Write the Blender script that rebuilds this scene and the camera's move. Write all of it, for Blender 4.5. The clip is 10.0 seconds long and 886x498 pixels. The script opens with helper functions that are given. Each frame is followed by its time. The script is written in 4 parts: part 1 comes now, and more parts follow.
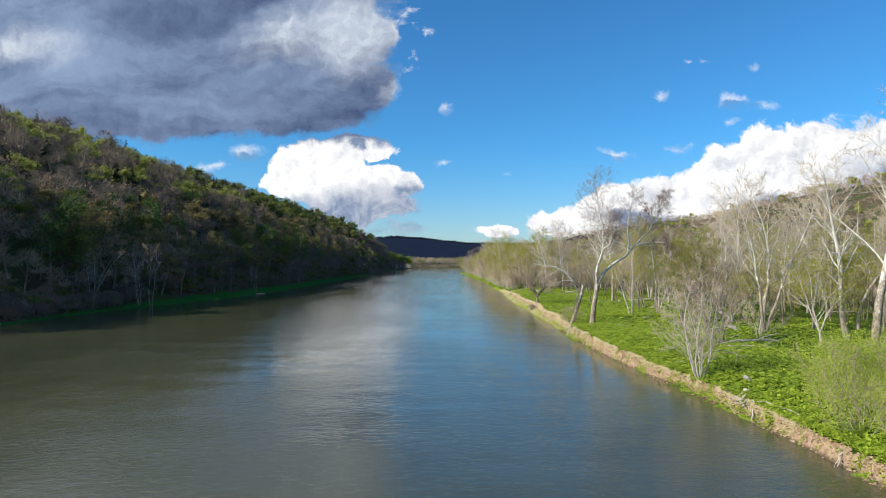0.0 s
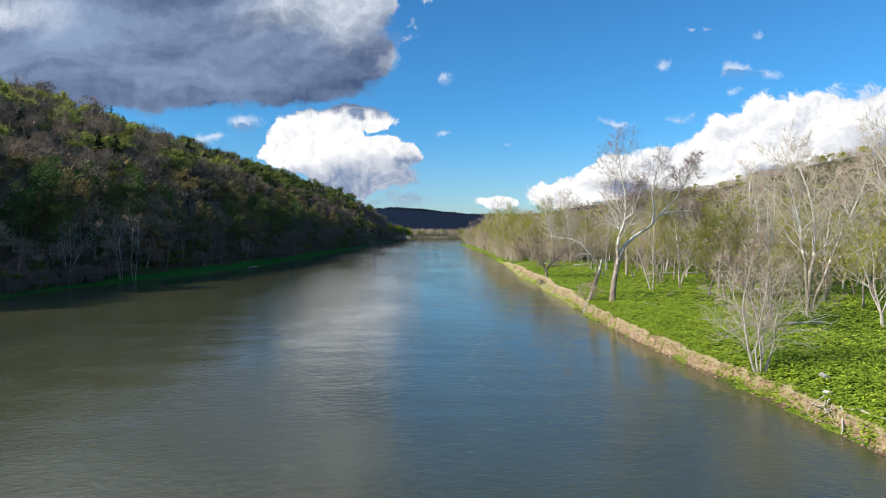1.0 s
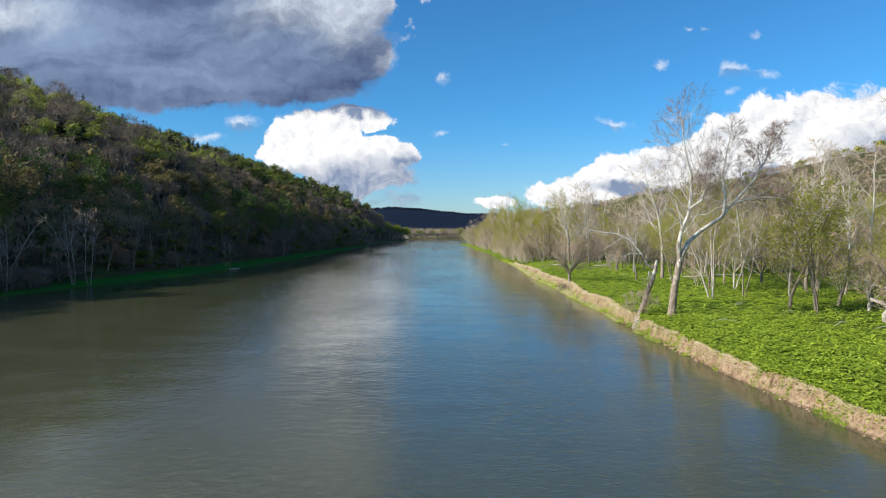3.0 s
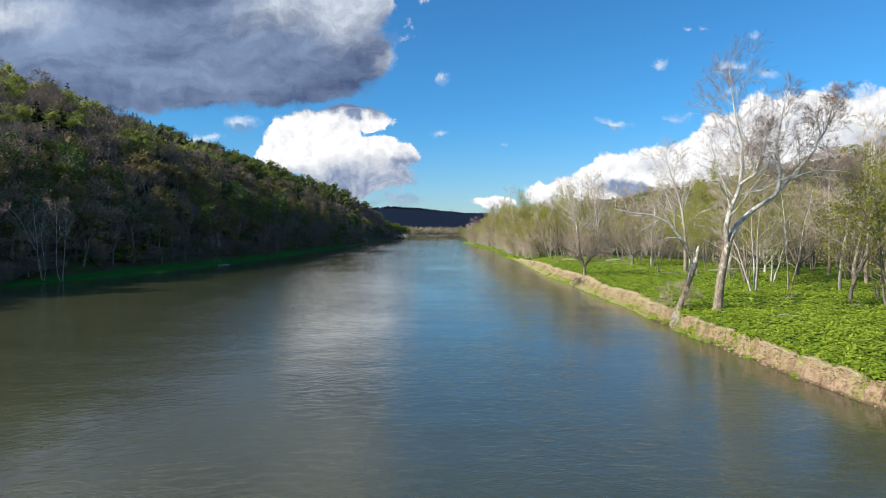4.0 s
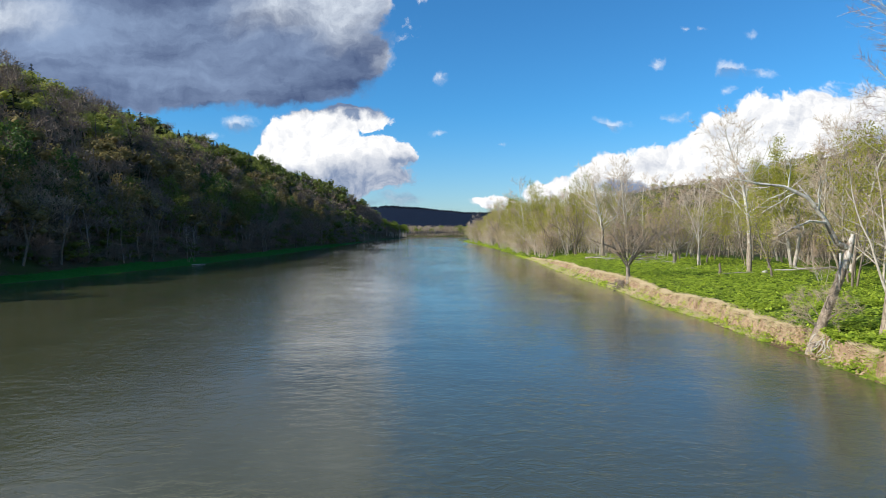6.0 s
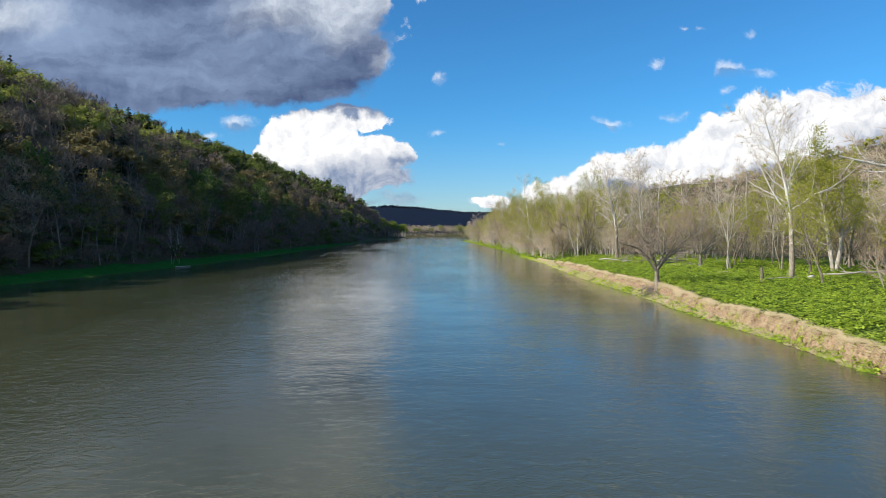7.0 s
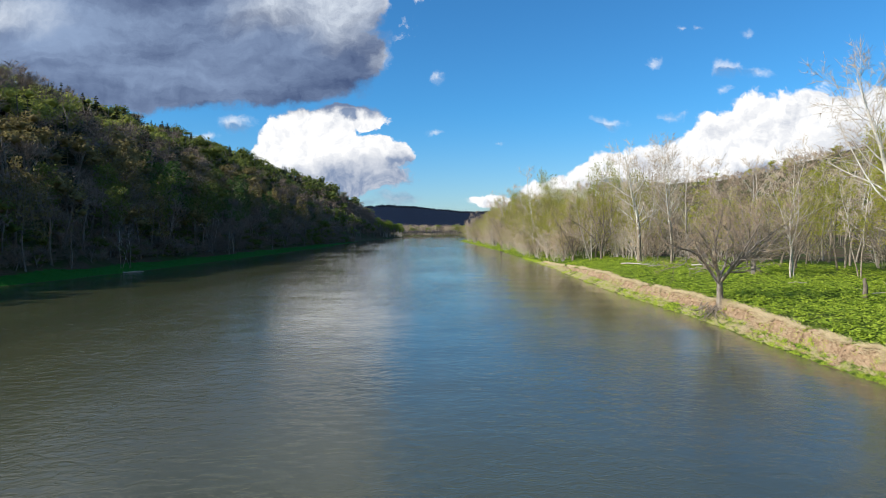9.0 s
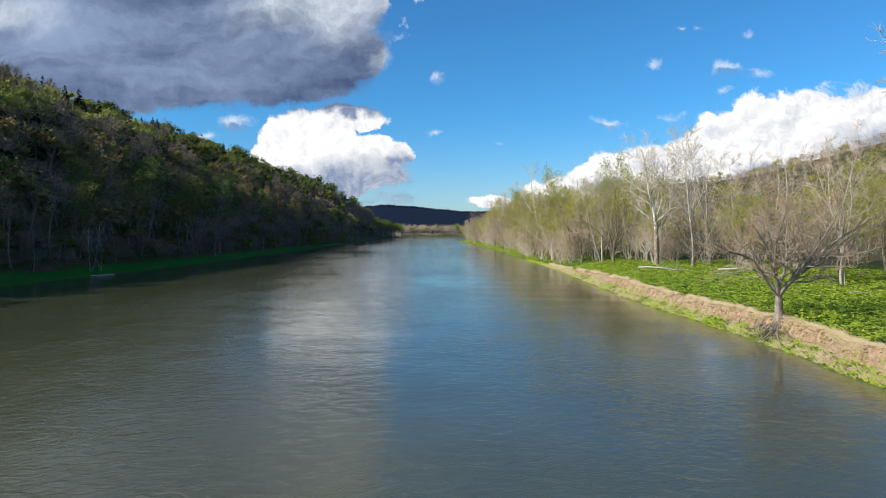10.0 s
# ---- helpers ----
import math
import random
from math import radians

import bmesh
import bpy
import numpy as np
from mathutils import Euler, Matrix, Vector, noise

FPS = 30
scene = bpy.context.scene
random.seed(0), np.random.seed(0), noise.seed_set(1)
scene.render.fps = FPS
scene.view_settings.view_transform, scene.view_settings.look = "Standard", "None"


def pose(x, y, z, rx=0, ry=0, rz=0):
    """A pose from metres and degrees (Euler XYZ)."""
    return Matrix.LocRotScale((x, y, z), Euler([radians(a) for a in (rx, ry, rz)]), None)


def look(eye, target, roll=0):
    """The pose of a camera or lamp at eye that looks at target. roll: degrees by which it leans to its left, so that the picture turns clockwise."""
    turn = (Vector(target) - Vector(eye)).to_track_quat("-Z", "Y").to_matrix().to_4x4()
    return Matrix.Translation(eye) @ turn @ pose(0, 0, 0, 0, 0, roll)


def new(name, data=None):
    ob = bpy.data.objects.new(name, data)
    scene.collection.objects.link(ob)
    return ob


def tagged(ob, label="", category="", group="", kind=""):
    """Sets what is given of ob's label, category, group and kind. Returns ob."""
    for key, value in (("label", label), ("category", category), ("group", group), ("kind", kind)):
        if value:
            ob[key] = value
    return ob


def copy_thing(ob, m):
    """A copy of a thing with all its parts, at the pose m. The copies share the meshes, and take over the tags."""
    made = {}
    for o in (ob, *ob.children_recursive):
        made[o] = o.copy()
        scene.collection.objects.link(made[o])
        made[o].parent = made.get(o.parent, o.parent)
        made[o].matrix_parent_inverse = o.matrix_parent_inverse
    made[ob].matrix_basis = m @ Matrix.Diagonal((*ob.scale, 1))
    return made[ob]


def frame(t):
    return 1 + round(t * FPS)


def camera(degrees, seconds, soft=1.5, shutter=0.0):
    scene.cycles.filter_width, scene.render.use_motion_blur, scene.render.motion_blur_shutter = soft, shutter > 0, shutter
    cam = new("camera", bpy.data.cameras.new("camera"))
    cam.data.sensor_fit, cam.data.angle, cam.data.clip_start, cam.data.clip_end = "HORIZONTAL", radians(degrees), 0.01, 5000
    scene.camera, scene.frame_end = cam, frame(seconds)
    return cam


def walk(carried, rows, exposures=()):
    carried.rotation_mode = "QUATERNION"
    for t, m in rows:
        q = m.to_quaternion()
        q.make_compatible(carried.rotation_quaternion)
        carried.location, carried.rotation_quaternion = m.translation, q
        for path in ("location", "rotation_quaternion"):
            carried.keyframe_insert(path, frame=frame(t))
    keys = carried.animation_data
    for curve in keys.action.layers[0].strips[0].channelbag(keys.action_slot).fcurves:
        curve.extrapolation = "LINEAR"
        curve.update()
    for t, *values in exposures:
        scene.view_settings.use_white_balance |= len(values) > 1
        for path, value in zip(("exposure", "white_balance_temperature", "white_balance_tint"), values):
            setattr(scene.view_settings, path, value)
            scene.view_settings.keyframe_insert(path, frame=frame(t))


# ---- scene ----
cam = camera(70.4, 10.0, soft=0.6)
METRES, EYE, TILT, LEAN, TURN = 100.0, 11.62, 0.95, 0.0, 0.0
ROWS = [
    (0.0, 0.0, 0.0, 0.0, 0.0, 0.0, 0.0),
    (0.5, -0.0023, 0.0501, -0.0011, -0.01, -1.5, 0.04),
    (1.0, -0.0051, 0.0992, -0.0019, -0.03, -2.61, 0.07),
    (1.5, -0.0078, 0.1495, -0.0032, -0.07, -2.6, 0.09),
    (2.0, -0.0113, 0.1992, -0.004, -0.12, -2.6, 0.11),
    (2.5, -0.0141, 0.2485, -0.0063, -0.16, -2.62, 0.14),
    (4.0, -0.0224, 0.3974, -0.0317, -0.26, -2.6, 0.27),
    (4.5, -0.0255, 0.4467, -0.041, -0.3, -2.61, 0.32),
    (5.0, -0.0289, 0.4972, -0.0451, -0.33, -2.62, 0.33),
    (5.5, -0.0322, 0.5481, -0.0459, -0.37, -2.62, 0.33),
    (7.0, -0.0407, 0.6975, -0.0489, -0.52, -2.65, 0.33),
    (7.5, -0.0414, 0.7471, -0.0498, -0.57, -2.65, 0.39),
    (8.0, -0.0385, 0.7966, -0.0509, -0.63, -2.64, 0.5),
    (8.5, -0.033, 0.8448, -0.0521, -0.66, -2.65, 0.49),
    (9.0, -0.0272, 0.8935, -0.0534, -0.68, -2.68, 0.42),
    (9.5, -0.0237, 0.9431, -0.0545, -0.7, -2.69, 0.36),
    (10.0, -0.0225, 0.9945, -0.0556, -0.7, -2.68, 0.35),
]
walk(cam, [(t, pose(0, 0, EYE, TILT, LEAN, TURN) @ pose(METRES * x, METRES * y, METRES * z, 90 + pitch, roll, yaw)) for t, x, y, z, yaw, pitch, roll in ROWS], exposures=[(0.0, 0.3), (10.0, 0.3)])

# ---- light ----
SUN_ELEV, SUN_SIDE = 33.0, 20.0      # height of the sun; degrees that it stands behind due left
sx = -math.cos(radians(SUN_SIDE)) * math.cos(radians(SUN_ELEV))
sy = -math.sin(radians(SUN_SIDE)) * math.cos(radians(SUN_ELEV))
sz = math.sin(radians(SUN_ELEV))
sun_data = bpy.data.lights.new("sun", "SUN")
sun_data.energy, sun_data.angle, sun_data.color = 5.0, radians(0.55), (1.0, 0.94, 0.82)
sun = new("sun", sun_data)
sun.matrix_world = look((sx * 400, sy * 400, sz * 400), (0, 0, 0))

world = bpy.data.worlds.new("sky")
scene.world = world
world.use_nodes = True


class Nodes:
    """Short hand for wiring a node tree."""

    def __init__(self, tree):
        self.tree = tree
        tree.nodes.clear()

    def add(self, kind, inputs=None, **settings):
        node = self.tree.nodes.new(kind)
        for key, value in settings.items():
            setattr(node, key, value)
        for key, value in (inputs or {}).items():
            if isinstance(value, bpy.types.NodeSocket):
                self.tree.links.new(value, node.inputs[key])
            else:
                node.inputs[key].default_value = value
        return node

    def math(self, op, a, b=0.0, c=0.0, clamp=False):
        return self.add("ShaderNodeMath", {0: a, 1: b, 2: c}, operation=op, use_clamp=clamp).outputs[0]

    def vec(self, op, a, b=(0, 0, 0), c=(0, 0, 0)):
        node = self.add("ShaderNodeVectorMath", {0: a, 1: b, 2: c} if op == "MULTIPLY_ADD" else {0: a, 1: b}, operation=op)
        return node.outputs["Value"] if op in ("LENGTH", "DISTANCE", "DOT_PRODUCT") else node.outputs[0]

    def noise(self, vector, scale, detail=4.0, rough=0.55, distortion=0.0):
        return self.add("ShaderNodeTexNoise", {"Vector": vector, "Scale": scale, "Detail": detail, "Roughness": rough, "Distortion": distortion})

    def step(self, value, low, high, to_low=0.0, to_high=1.0):
        return self.add("ShaderNodeMapRange", {"Value": value, "From Min": low, "From Max": high, "To Min": to_low, "To Max": to_high}, interpolation_type="SMOOTHSTEP").outputs[0]

    def mix(self, factor, a, b, blend="MIX"):
        node = self.add("ShaderNodeMix", {0: factor}, data_type="RGBA", blend_type=blend)
        for key, value in ((6, a), (7, b)):
            if isinstance(value, bpy.types.NodeSocket):
                self.tree.links.new(value, node.inputs[key])
            else:
                node.inputs[key].default_value = (*value, 1) if len(value) == 3 else value
        return node.outputs[2]


# clouds: centre (right, up) and half sizes, as slopes against due ahead
def cloud(px, py, rx, ry):
    return ((px - 784) / 1111, (459.4 - py) / 1111, rx / 1111, ry / 1111)


CLOUDS = [
    cloud(200, -190, 620, 170), cloud(250, 45, 480, 212), cloud(520, 30, 190, 185), cloud(495, 187, 188, 70), cloud(640, 62, 80, 66), cloud(640, 155, 66, 56), cloud(60, 182, 330, 76), cloud(320, 192, 280, 62), cloud(-300, 120, 500, 180),
    cloud(556, 304, 100, 58), cloud(498, 324, 50, 28), cloud(670, 326, 82, 34), cloud(640, 362, 102, 34), cloud(658, 268, 50, 22), cloud(604, 262, 44, 22),
    cloud(872, 408, 44, 13), cloud(1000, 394, 84, 32), cloud(1098, 366, 82, 50), cloud(1195, 350, 74, 42), cloud(1272, 318, 62, 52), cloud(1350, 300, 70, 72), cloud(1450, 284, 90, 80), cloud(1570, 280, 130, 80), cloud(1760, 270, 220, 80), cloud(1400, 352, 250, 66),
]
WISPS = [
    cloud(1096, 268, 36, 14), cloud(1195, 268, 40, 11), cloud(1302, 180, 40, 19), cloud(1356, 190, 34, 12), cloud(798, 193, 15, 12),
    cloud(729, 404, 36, 14), cloud(838, 412, 30, 9), cloud(670, 408, 30, 9), cloud(440, 275, 52, 20), cloud(365, 298, 40, 9), cloud(1256, 116, 14, 9), cloud(1218, 113, 11, 7), cloud(1346, 118, 20, 10), cloud(1173, 170, 16, 9), cloud(781, 297, 18, 8), cloud(1290, 216, 24, 10), cloud(890, 307, 20, 8),
]
# where the heavy cloud lets light through, and where the others turn their shaded undersides
BRIGHT = [cloud(5, 76, 110, 30), cloud(640, 48, 95, 66), cloud(500, 60, 66, 46), cloud(702, 165, 26, 45)]
SHADED = [cloud(640, 388, 150, 50), cloud(728, 346, 60, 22), cloud(624, 264, 22, 10), cloud(1395, 372, 90, 26), cloud(1130, 386, 80, 14), cloud(1700, 320, 200, 60), cloud(440, 284, 40, 10), cloud(735, 414, 36, 6), cloud(1310, 190, 40, 10), cloud(1085, 276, 30, 5)]


def blob_group(name, blobs, blend):
    made = bpy.data.node_groups.new(name, "ShaderNodeTree")
    made.interface.new_socket("P", in_out="INPUT", socket_type="NodeSocketVector")
    made.interface.new_socket("D", in_out="OUTPUT", socket_type="NodeSocketFloat")
    g = Nodes(made)
    gin, gout = g.add("NodeGroupInput"), g.add("NodeGroupOutput")
    nearest = None
    for cu, cv, ru, rv in blobs:
        d = g.vec("LENGTH", g.vec("MULTIPLY_ADD", gin.outputs[0], (1 / ru, 1 / rv, 0), (-cu / ru, -cv / rv, 0)))
        nearest = d if nearest is None else g.math("SMOOTH_MIN", nearest, d, blend)
    made.links.new(g.math("SUBTRACT", 1.0, nearest), gout.inputs[0])
    return made


w = Nodes(world.node_tree)
way = w.add("ShaderNodeTexCoord").outputs["Generated"]
parts = w.add("ShaderNodeSeparateXYZ", {0: way})
ahead = w.math("MAXIMUM", parts.outputs[1], 0.08)
flat = w.add("ShaderNodeCombineXYZ", {0: w.math("DIVIDE", parts.outputs[0], ahead), 1: w.math("DIVIDE", parts.outputs[2], ahead)}).outputs[0]
coarse = w.vec("SUBTRACT", w.noise(flat, 7.0, 3.0, 0.5).outputs["Color"], (0.5, 0.5, 0.5))
finer = w.vec("SUBTRACT", w.noise(flat, 26.0, 5.0, 0.6).outputs["Color"], (0.5, 0.5, 0.5))
p = w.vec("MULTIPLY_ADD", coarse, (0.09, 0.05, 0), w.vec("MULTIPLY_ADD", finer, (0.045, 0.035, 0), flat))


def blobs(kind):
    return w.add("ShaderNodeGroup", {0: p}, node_tree=kind).outputs[0]


def ruffle(shift):
    at = w.vec("ADD", p, shift)
    return w.math("ADD", w.noise(at, 13.0, 9.0, 0.62).outputs[0], w.math("MULTIPLY", w.noise(at, 38.0, 6.0, 0.6).outputs[0], 0.35))


puff = ruffle((0, 0, 0))
relief = w.math("SUBTRACT", puff, ruffle((-0.007, 0.012, 0)))
shape = blobs(blob_group("cloud_shape", CLOUDS, 0.16))
billow = w.math("SUBTRACT", puff, 0.675)
slopes = w.add("ShaderNodeSeparateXYZ", {0: p})
heavy = w.math("MULTIPLY", w.step(slopes.outputs[0], -0.05, -0.09), w.math("MULTIPLY", w.step(slopes.outputs[1], 0.174, 0.188), w.step(slopes.outputs[1], 0.62, 0.44)))
here = w.math("MULTIPLY_ADD", billow, w.math("MULTIPLY_ADD", heavy, -0.45, 1.25), shape)
wisps = w.math("MULTIPLY_ADD", billow, 3.4, blobs(blob_group("wisp_shape", WISPS, 0.2)))
front = w.step(parts.outputs[1], 0.1, 0.3)
low = w.step(parts.outputs[2], -0.01, 0.02)
edge = w.math("MULTIPLY_ADD", heavy, 0.22, 0.22)
here = w.math("MAXIMUM", here, w.math("MULTIPLY_ADD", shape, 2.4, -0.22))
thick = w.add("ShaderNodeMapRange", {"Value": here, "From Min": 0.02, "From Max": edge, "To Min": 0.0, "To Max": 1.0}, interpolation_type="SMOOTHSTEP").outputs[0]
cover = w.math("MULTIPLY", w.math("MAXIMUM", thick, w.step(wisps, 0.0, 1.35, 0.0, 0.60)), w.math("MULTIPLY", front, low))
soft = w.math("SUBTRACT", w.noise(p, 7.0, 6.0, 0.58).outputs[0], 0.5)
bright = w.step(w.math("MULTIPLY_ADD", soft, 3.0, blobs(blob_group("cloud_lights", BRIGHT, 0.5))), -0.75, 1.25)
shaded = w.step(w.math("MULTIPLY_ADD", billow, 1.1, blobs(blob_group("cloud_base", SHADED, 0.3))), -0.30, 0.45)
hollow = w.math("MULTIPLY_ADD", relief, -2.2, w.math("MULTIPLY_ADD", soft, -0.6, w.math("MULTIPLY_ADD", shaded, 0.92, 0.04)), True)
white = w.mix(hollow, (1.06, 1.06, 1.065), (0.25, 0.325, 0.485))
patch = w.step(w.noise(w.vec("MULTIPLY", p, (0.6, 2.1, 1)), 5.0, 6.0, 0.56, 0.6).outputs[0], 0.34, 0.68)
dull = w.math("MULTIPLY_ADD", relief, 0.6, w.math("MULTIPLY_ADD", soft, 1.1, w.math("MULTIPLY_ADD", patch, 0.62, 0.10)), True)
dull = w.math("MULTIPLY_ADD", w.step(slopes.outputs[0], -0.30, -0.65), 0.26, dull, True)
grey = w.mix(dull, (0.068, 0.104, 0.215), (0.285, 0.385, 0.580))
grey = w.mix(w.math("MULTIPLY", bright, w.math("MULTIPLY_ADD", relief, 2.0, 0.85), 0, True), grey, (0.70, 0.77, 0.87))
colour = w.mix(heavy, white, grey)
# loose cumulus over the rest of the sky
rest = w.math("MULTIPLY", w.step(w.noise(way, 2.6, 8.0, 0.55).outputs[0], 0.55, 0.66), w.math("MULTIPLY", w.math("SUBTRACT", 1.0, front), low))
sky = w.add("ShaderNodeTexSky", sky_type="NISHITA", sun_disc=False, sun_elevation=radians(SUN_ELEV), sun_rotation=radians(270 - SUN_SIDE), altitude=300, air_density=1.0, dust_density=0.4, ozone_density=2.5)
SKY = 0.108
tint = w.mix(w.step(parts.outputs[2], -0.03, 0.20), (SKY * 0.80, SKY * 1.0, SKY * 1.25), (SKY * 0.38, SKY * 1.02, SKY * 1.45))
blue = w.vec("MULTIPLY", sky.outputs[0], tint)
both = w.mix(rest, w.mix(cover, blue, colour), (0.75, 0.75, 0.76))
back = w.add("ShaderNodeBackground", {0: both, 1: 0.80})
w.add("ShaderNodeOutputWorld", {0: back.outputs[0]})

# ---- materials ----
def material(name, build):
    mat = bpy.data.materials.new(name)
    mat.use_nodes = True
    n = Nodes(mat.node_tree)
    shader = n.add("ShaderNodeBsdfPrincipled")
    n.add("ShaderNodeOutputMaterial", {0: shader.outputs[0]})
    build(n, shader)
    return mat


def put(n, shader, **values):
    for key, value in values.items():
        socket = shader.inputs[key.replace("_", " ")]
        if isinstance(value, bpy.types.NodeSocket):
            n.tree.links.new(value, socket)
        else:
            socket.default_value = value


def place(n):
    return n.add("ShaderNodeNewGeometry").outputs["Position"]


def bump(n, height, strength, distance):
    return n.add("ShaderNodeBump", {"Height": height, "Strength": strength, "Distance": distance}).outputs[0]


def water_look(n, s):
    at = place(n)
    chop = n.noise(n.vec("MULTIPLY", at, (1.1, 1.55, 1)), 1.0, 5.0, 0.60, 1.1).outputs[0]
    fine = n.noise(n.vec("MULTIPLY", at, (4.2, 6.0, 1)), 1.0, 3.0, 0.55, 0.6).outputs[0]
    swell = n.noise(n.vec("MULTIPLY", at, (0.22, 0.36, 1)), 1.0, 2.0, 0.5, 0.6).outputs[0]
    gust = n.step(n.noise(n.vec("MULTIPLY", at, (0.05, 0.022, 1)), 1.0, 4.0, 0.6).outputs[0], 0.34, 0.66, 0.4, 1.3)
    total = n.math("MULTIPLY_ADD", swell, 0.5, n.math("MULTIPLY", n.math("MULTIPLY_ADD", fine, 0.20, chop), gust))
    silt = n.noise(n.vec("MULTIPLY", at, (0.05, 0.015, 1)), 1.0, 5.0, 0.6).outputs[0]
    put(n, s, Base_Color=n.mix(n.step(silt, 0.3, 0.7), (0.047, 0.052, 0.027), (0.072, 0.076, 0.040)), Roughness=0.03, IOR=1.5,
        Normal=bump(n, total, 0.6, 0.055))


def ground_look(n, s):
    at = place(n)
    soil_m = n.add("ShaderNodeAttribute", attribute_name="soil").outputs["Fac"]
    grass_m = n.add("ShaderNodeAttribute", attribute_name="grass").outputs["Fac"]
    fine, broad, mid = n.noise(at, 3.2, 6.0, 0.65).outputs[0], n.noise(at, 0.11, 4.0, 0.6).outputs[0], n.noise(at, 0.8, 5.0, 0.6).outputs[0]
    litter = n.mix(n.step(fine, 0.3, 0.7), (0.060, 0.042, 0.026), (0.130, 0.098, 0.062))
    litter = n.mix(n.step(broad, 0.45, 0.62), litter, (0.055, 0.075, 0.022))
    leaf = n.add("ShaderNodeTexVoronoi", {"Vector": n.vec("MULTIPLY_ADD", n.noise(at, 4.0, 2.0).outputs["Color"], (0.25, 0.25, 0.25), at), "Scale": 4.6, "Randomness": 1.0})
    tone = n.add("ShaderNodeSeparateXYZ", {0: leaf.outputs["Color"]}).outputs[0]
    green = n.mix(tone, (0.060, 0.125, 0.010), (0.250, 0.340, 0.030))
    # cell edges go nearly black: shade between leaves, painted into the green
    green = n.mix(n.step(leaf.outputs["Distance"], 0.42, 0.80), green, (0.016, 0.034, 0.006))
    green = n.mix(n.step(broad, 0.5, 0.7, 0.0, 0.55), green, (0.120, 0.140, 0.040))
    # broader dark patches, painted as shade in gaps among the plants
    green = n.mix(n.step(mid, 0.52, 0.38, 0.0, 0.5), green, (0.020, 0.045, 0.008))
    clay = n.mix(n.step(fine, 0.28, 0.72), (0.200, 0.132, 0.080), (0.450, 0.325, 0.215))
    clay = n.mix(n.step(mid, 0.52, 0.72, 0.0, 0.7), clay, (0.150, 0.085, 0.050))
    # hollows of the clay are darkened in colour, standing in for crevice shade
    shaded_crack = n.noise(n.vec("MULTIPLY", at, (1.6, 2.6, 0.7)), 1.0, 4.0, 0.6).outputs[0]
    clay = n.mix(n.step(shaded_crack, 0.42, 0.30, 0.0, 0.8), clay, (0.085, 0.048, 0.030))
    level = n.add("ShaderNodeSeparateXYZ", {0: at}).outputs[2]
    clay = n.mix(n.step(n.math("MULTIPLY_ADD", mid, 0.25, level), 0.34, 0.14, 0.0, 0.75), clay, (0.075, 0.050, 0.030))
    edge = n.math("SUBTRACT", mid, 0.5)
    lush = n.add("ShaderNodeAttribute", attribute_name="lush").outputs["Fac"]
    green = n.mix(lush, green, n.mix(n.step(fine, 0.3, 0.7), (0.012, 0.105, 0.014), (0.035, 0.185, 0.022)))
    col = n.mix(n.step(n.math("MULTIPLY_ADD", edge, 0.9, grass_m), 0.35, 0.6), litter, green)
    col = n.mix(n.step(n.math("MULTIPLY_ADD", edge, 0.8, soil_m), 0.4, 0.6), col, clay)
    # cloud shadow and blue haze on the far ridge, put into the ground colour
    far_shade = n.add("ShaderNodeAttribute", attribute_name="far").outputs["Fac"]
    col = n.mix(far_shade, col, n.mix(broad, (0.003, 0.008, 0.021), (0.006, 0.012, 0.029)))
    put(n, s, Base_Color=col, Roughness=0.95, Specular_IOR_Level=0.08, Normal=bump(n, n.math("MULTIPLY_ADD", shaded_crack, 0.8, fine), 0.9, 0.14))


def leafy(dark, light, translucent=0.0):
    def build(n, s):
        pick = n.add("ShaderNodeNewGeometry").outputs["Random Per Island"]
        tint = n.add("ShaderNodeAttribute", attribute_name="tint").outputs["Fac"]
        own = n.add("ShaderNodeObjectInfo").outputs["Random"]
        share = n.math("ADD", n.math("MULTIPLY", pick, 0.55), n.math("MULTIPLY", n.math("FRACT", n.math("ADD", tint, own)), 0.45))
        col = n.mix(share, dark, light)
        put(n, s, Base_Color=col, Roughness=0.7, Specular_IOR_Level=0.25)
        if translucent:
            leaf = n.add("ShaderNodeBsdfTranslucent", {0: n.mix(0.5, col, light)})
            both = n.add("ShaderNodeMixShader", {0: translucent, 1: s.outputs[0], 2: leaf.outputs[0]})
            out = [o for o in n.tree.nodes if o.type == "OUTPUT_MATERIAL"][0]
            n.tree.links.new(both.outputs[0], out.inputs[0])
    return build


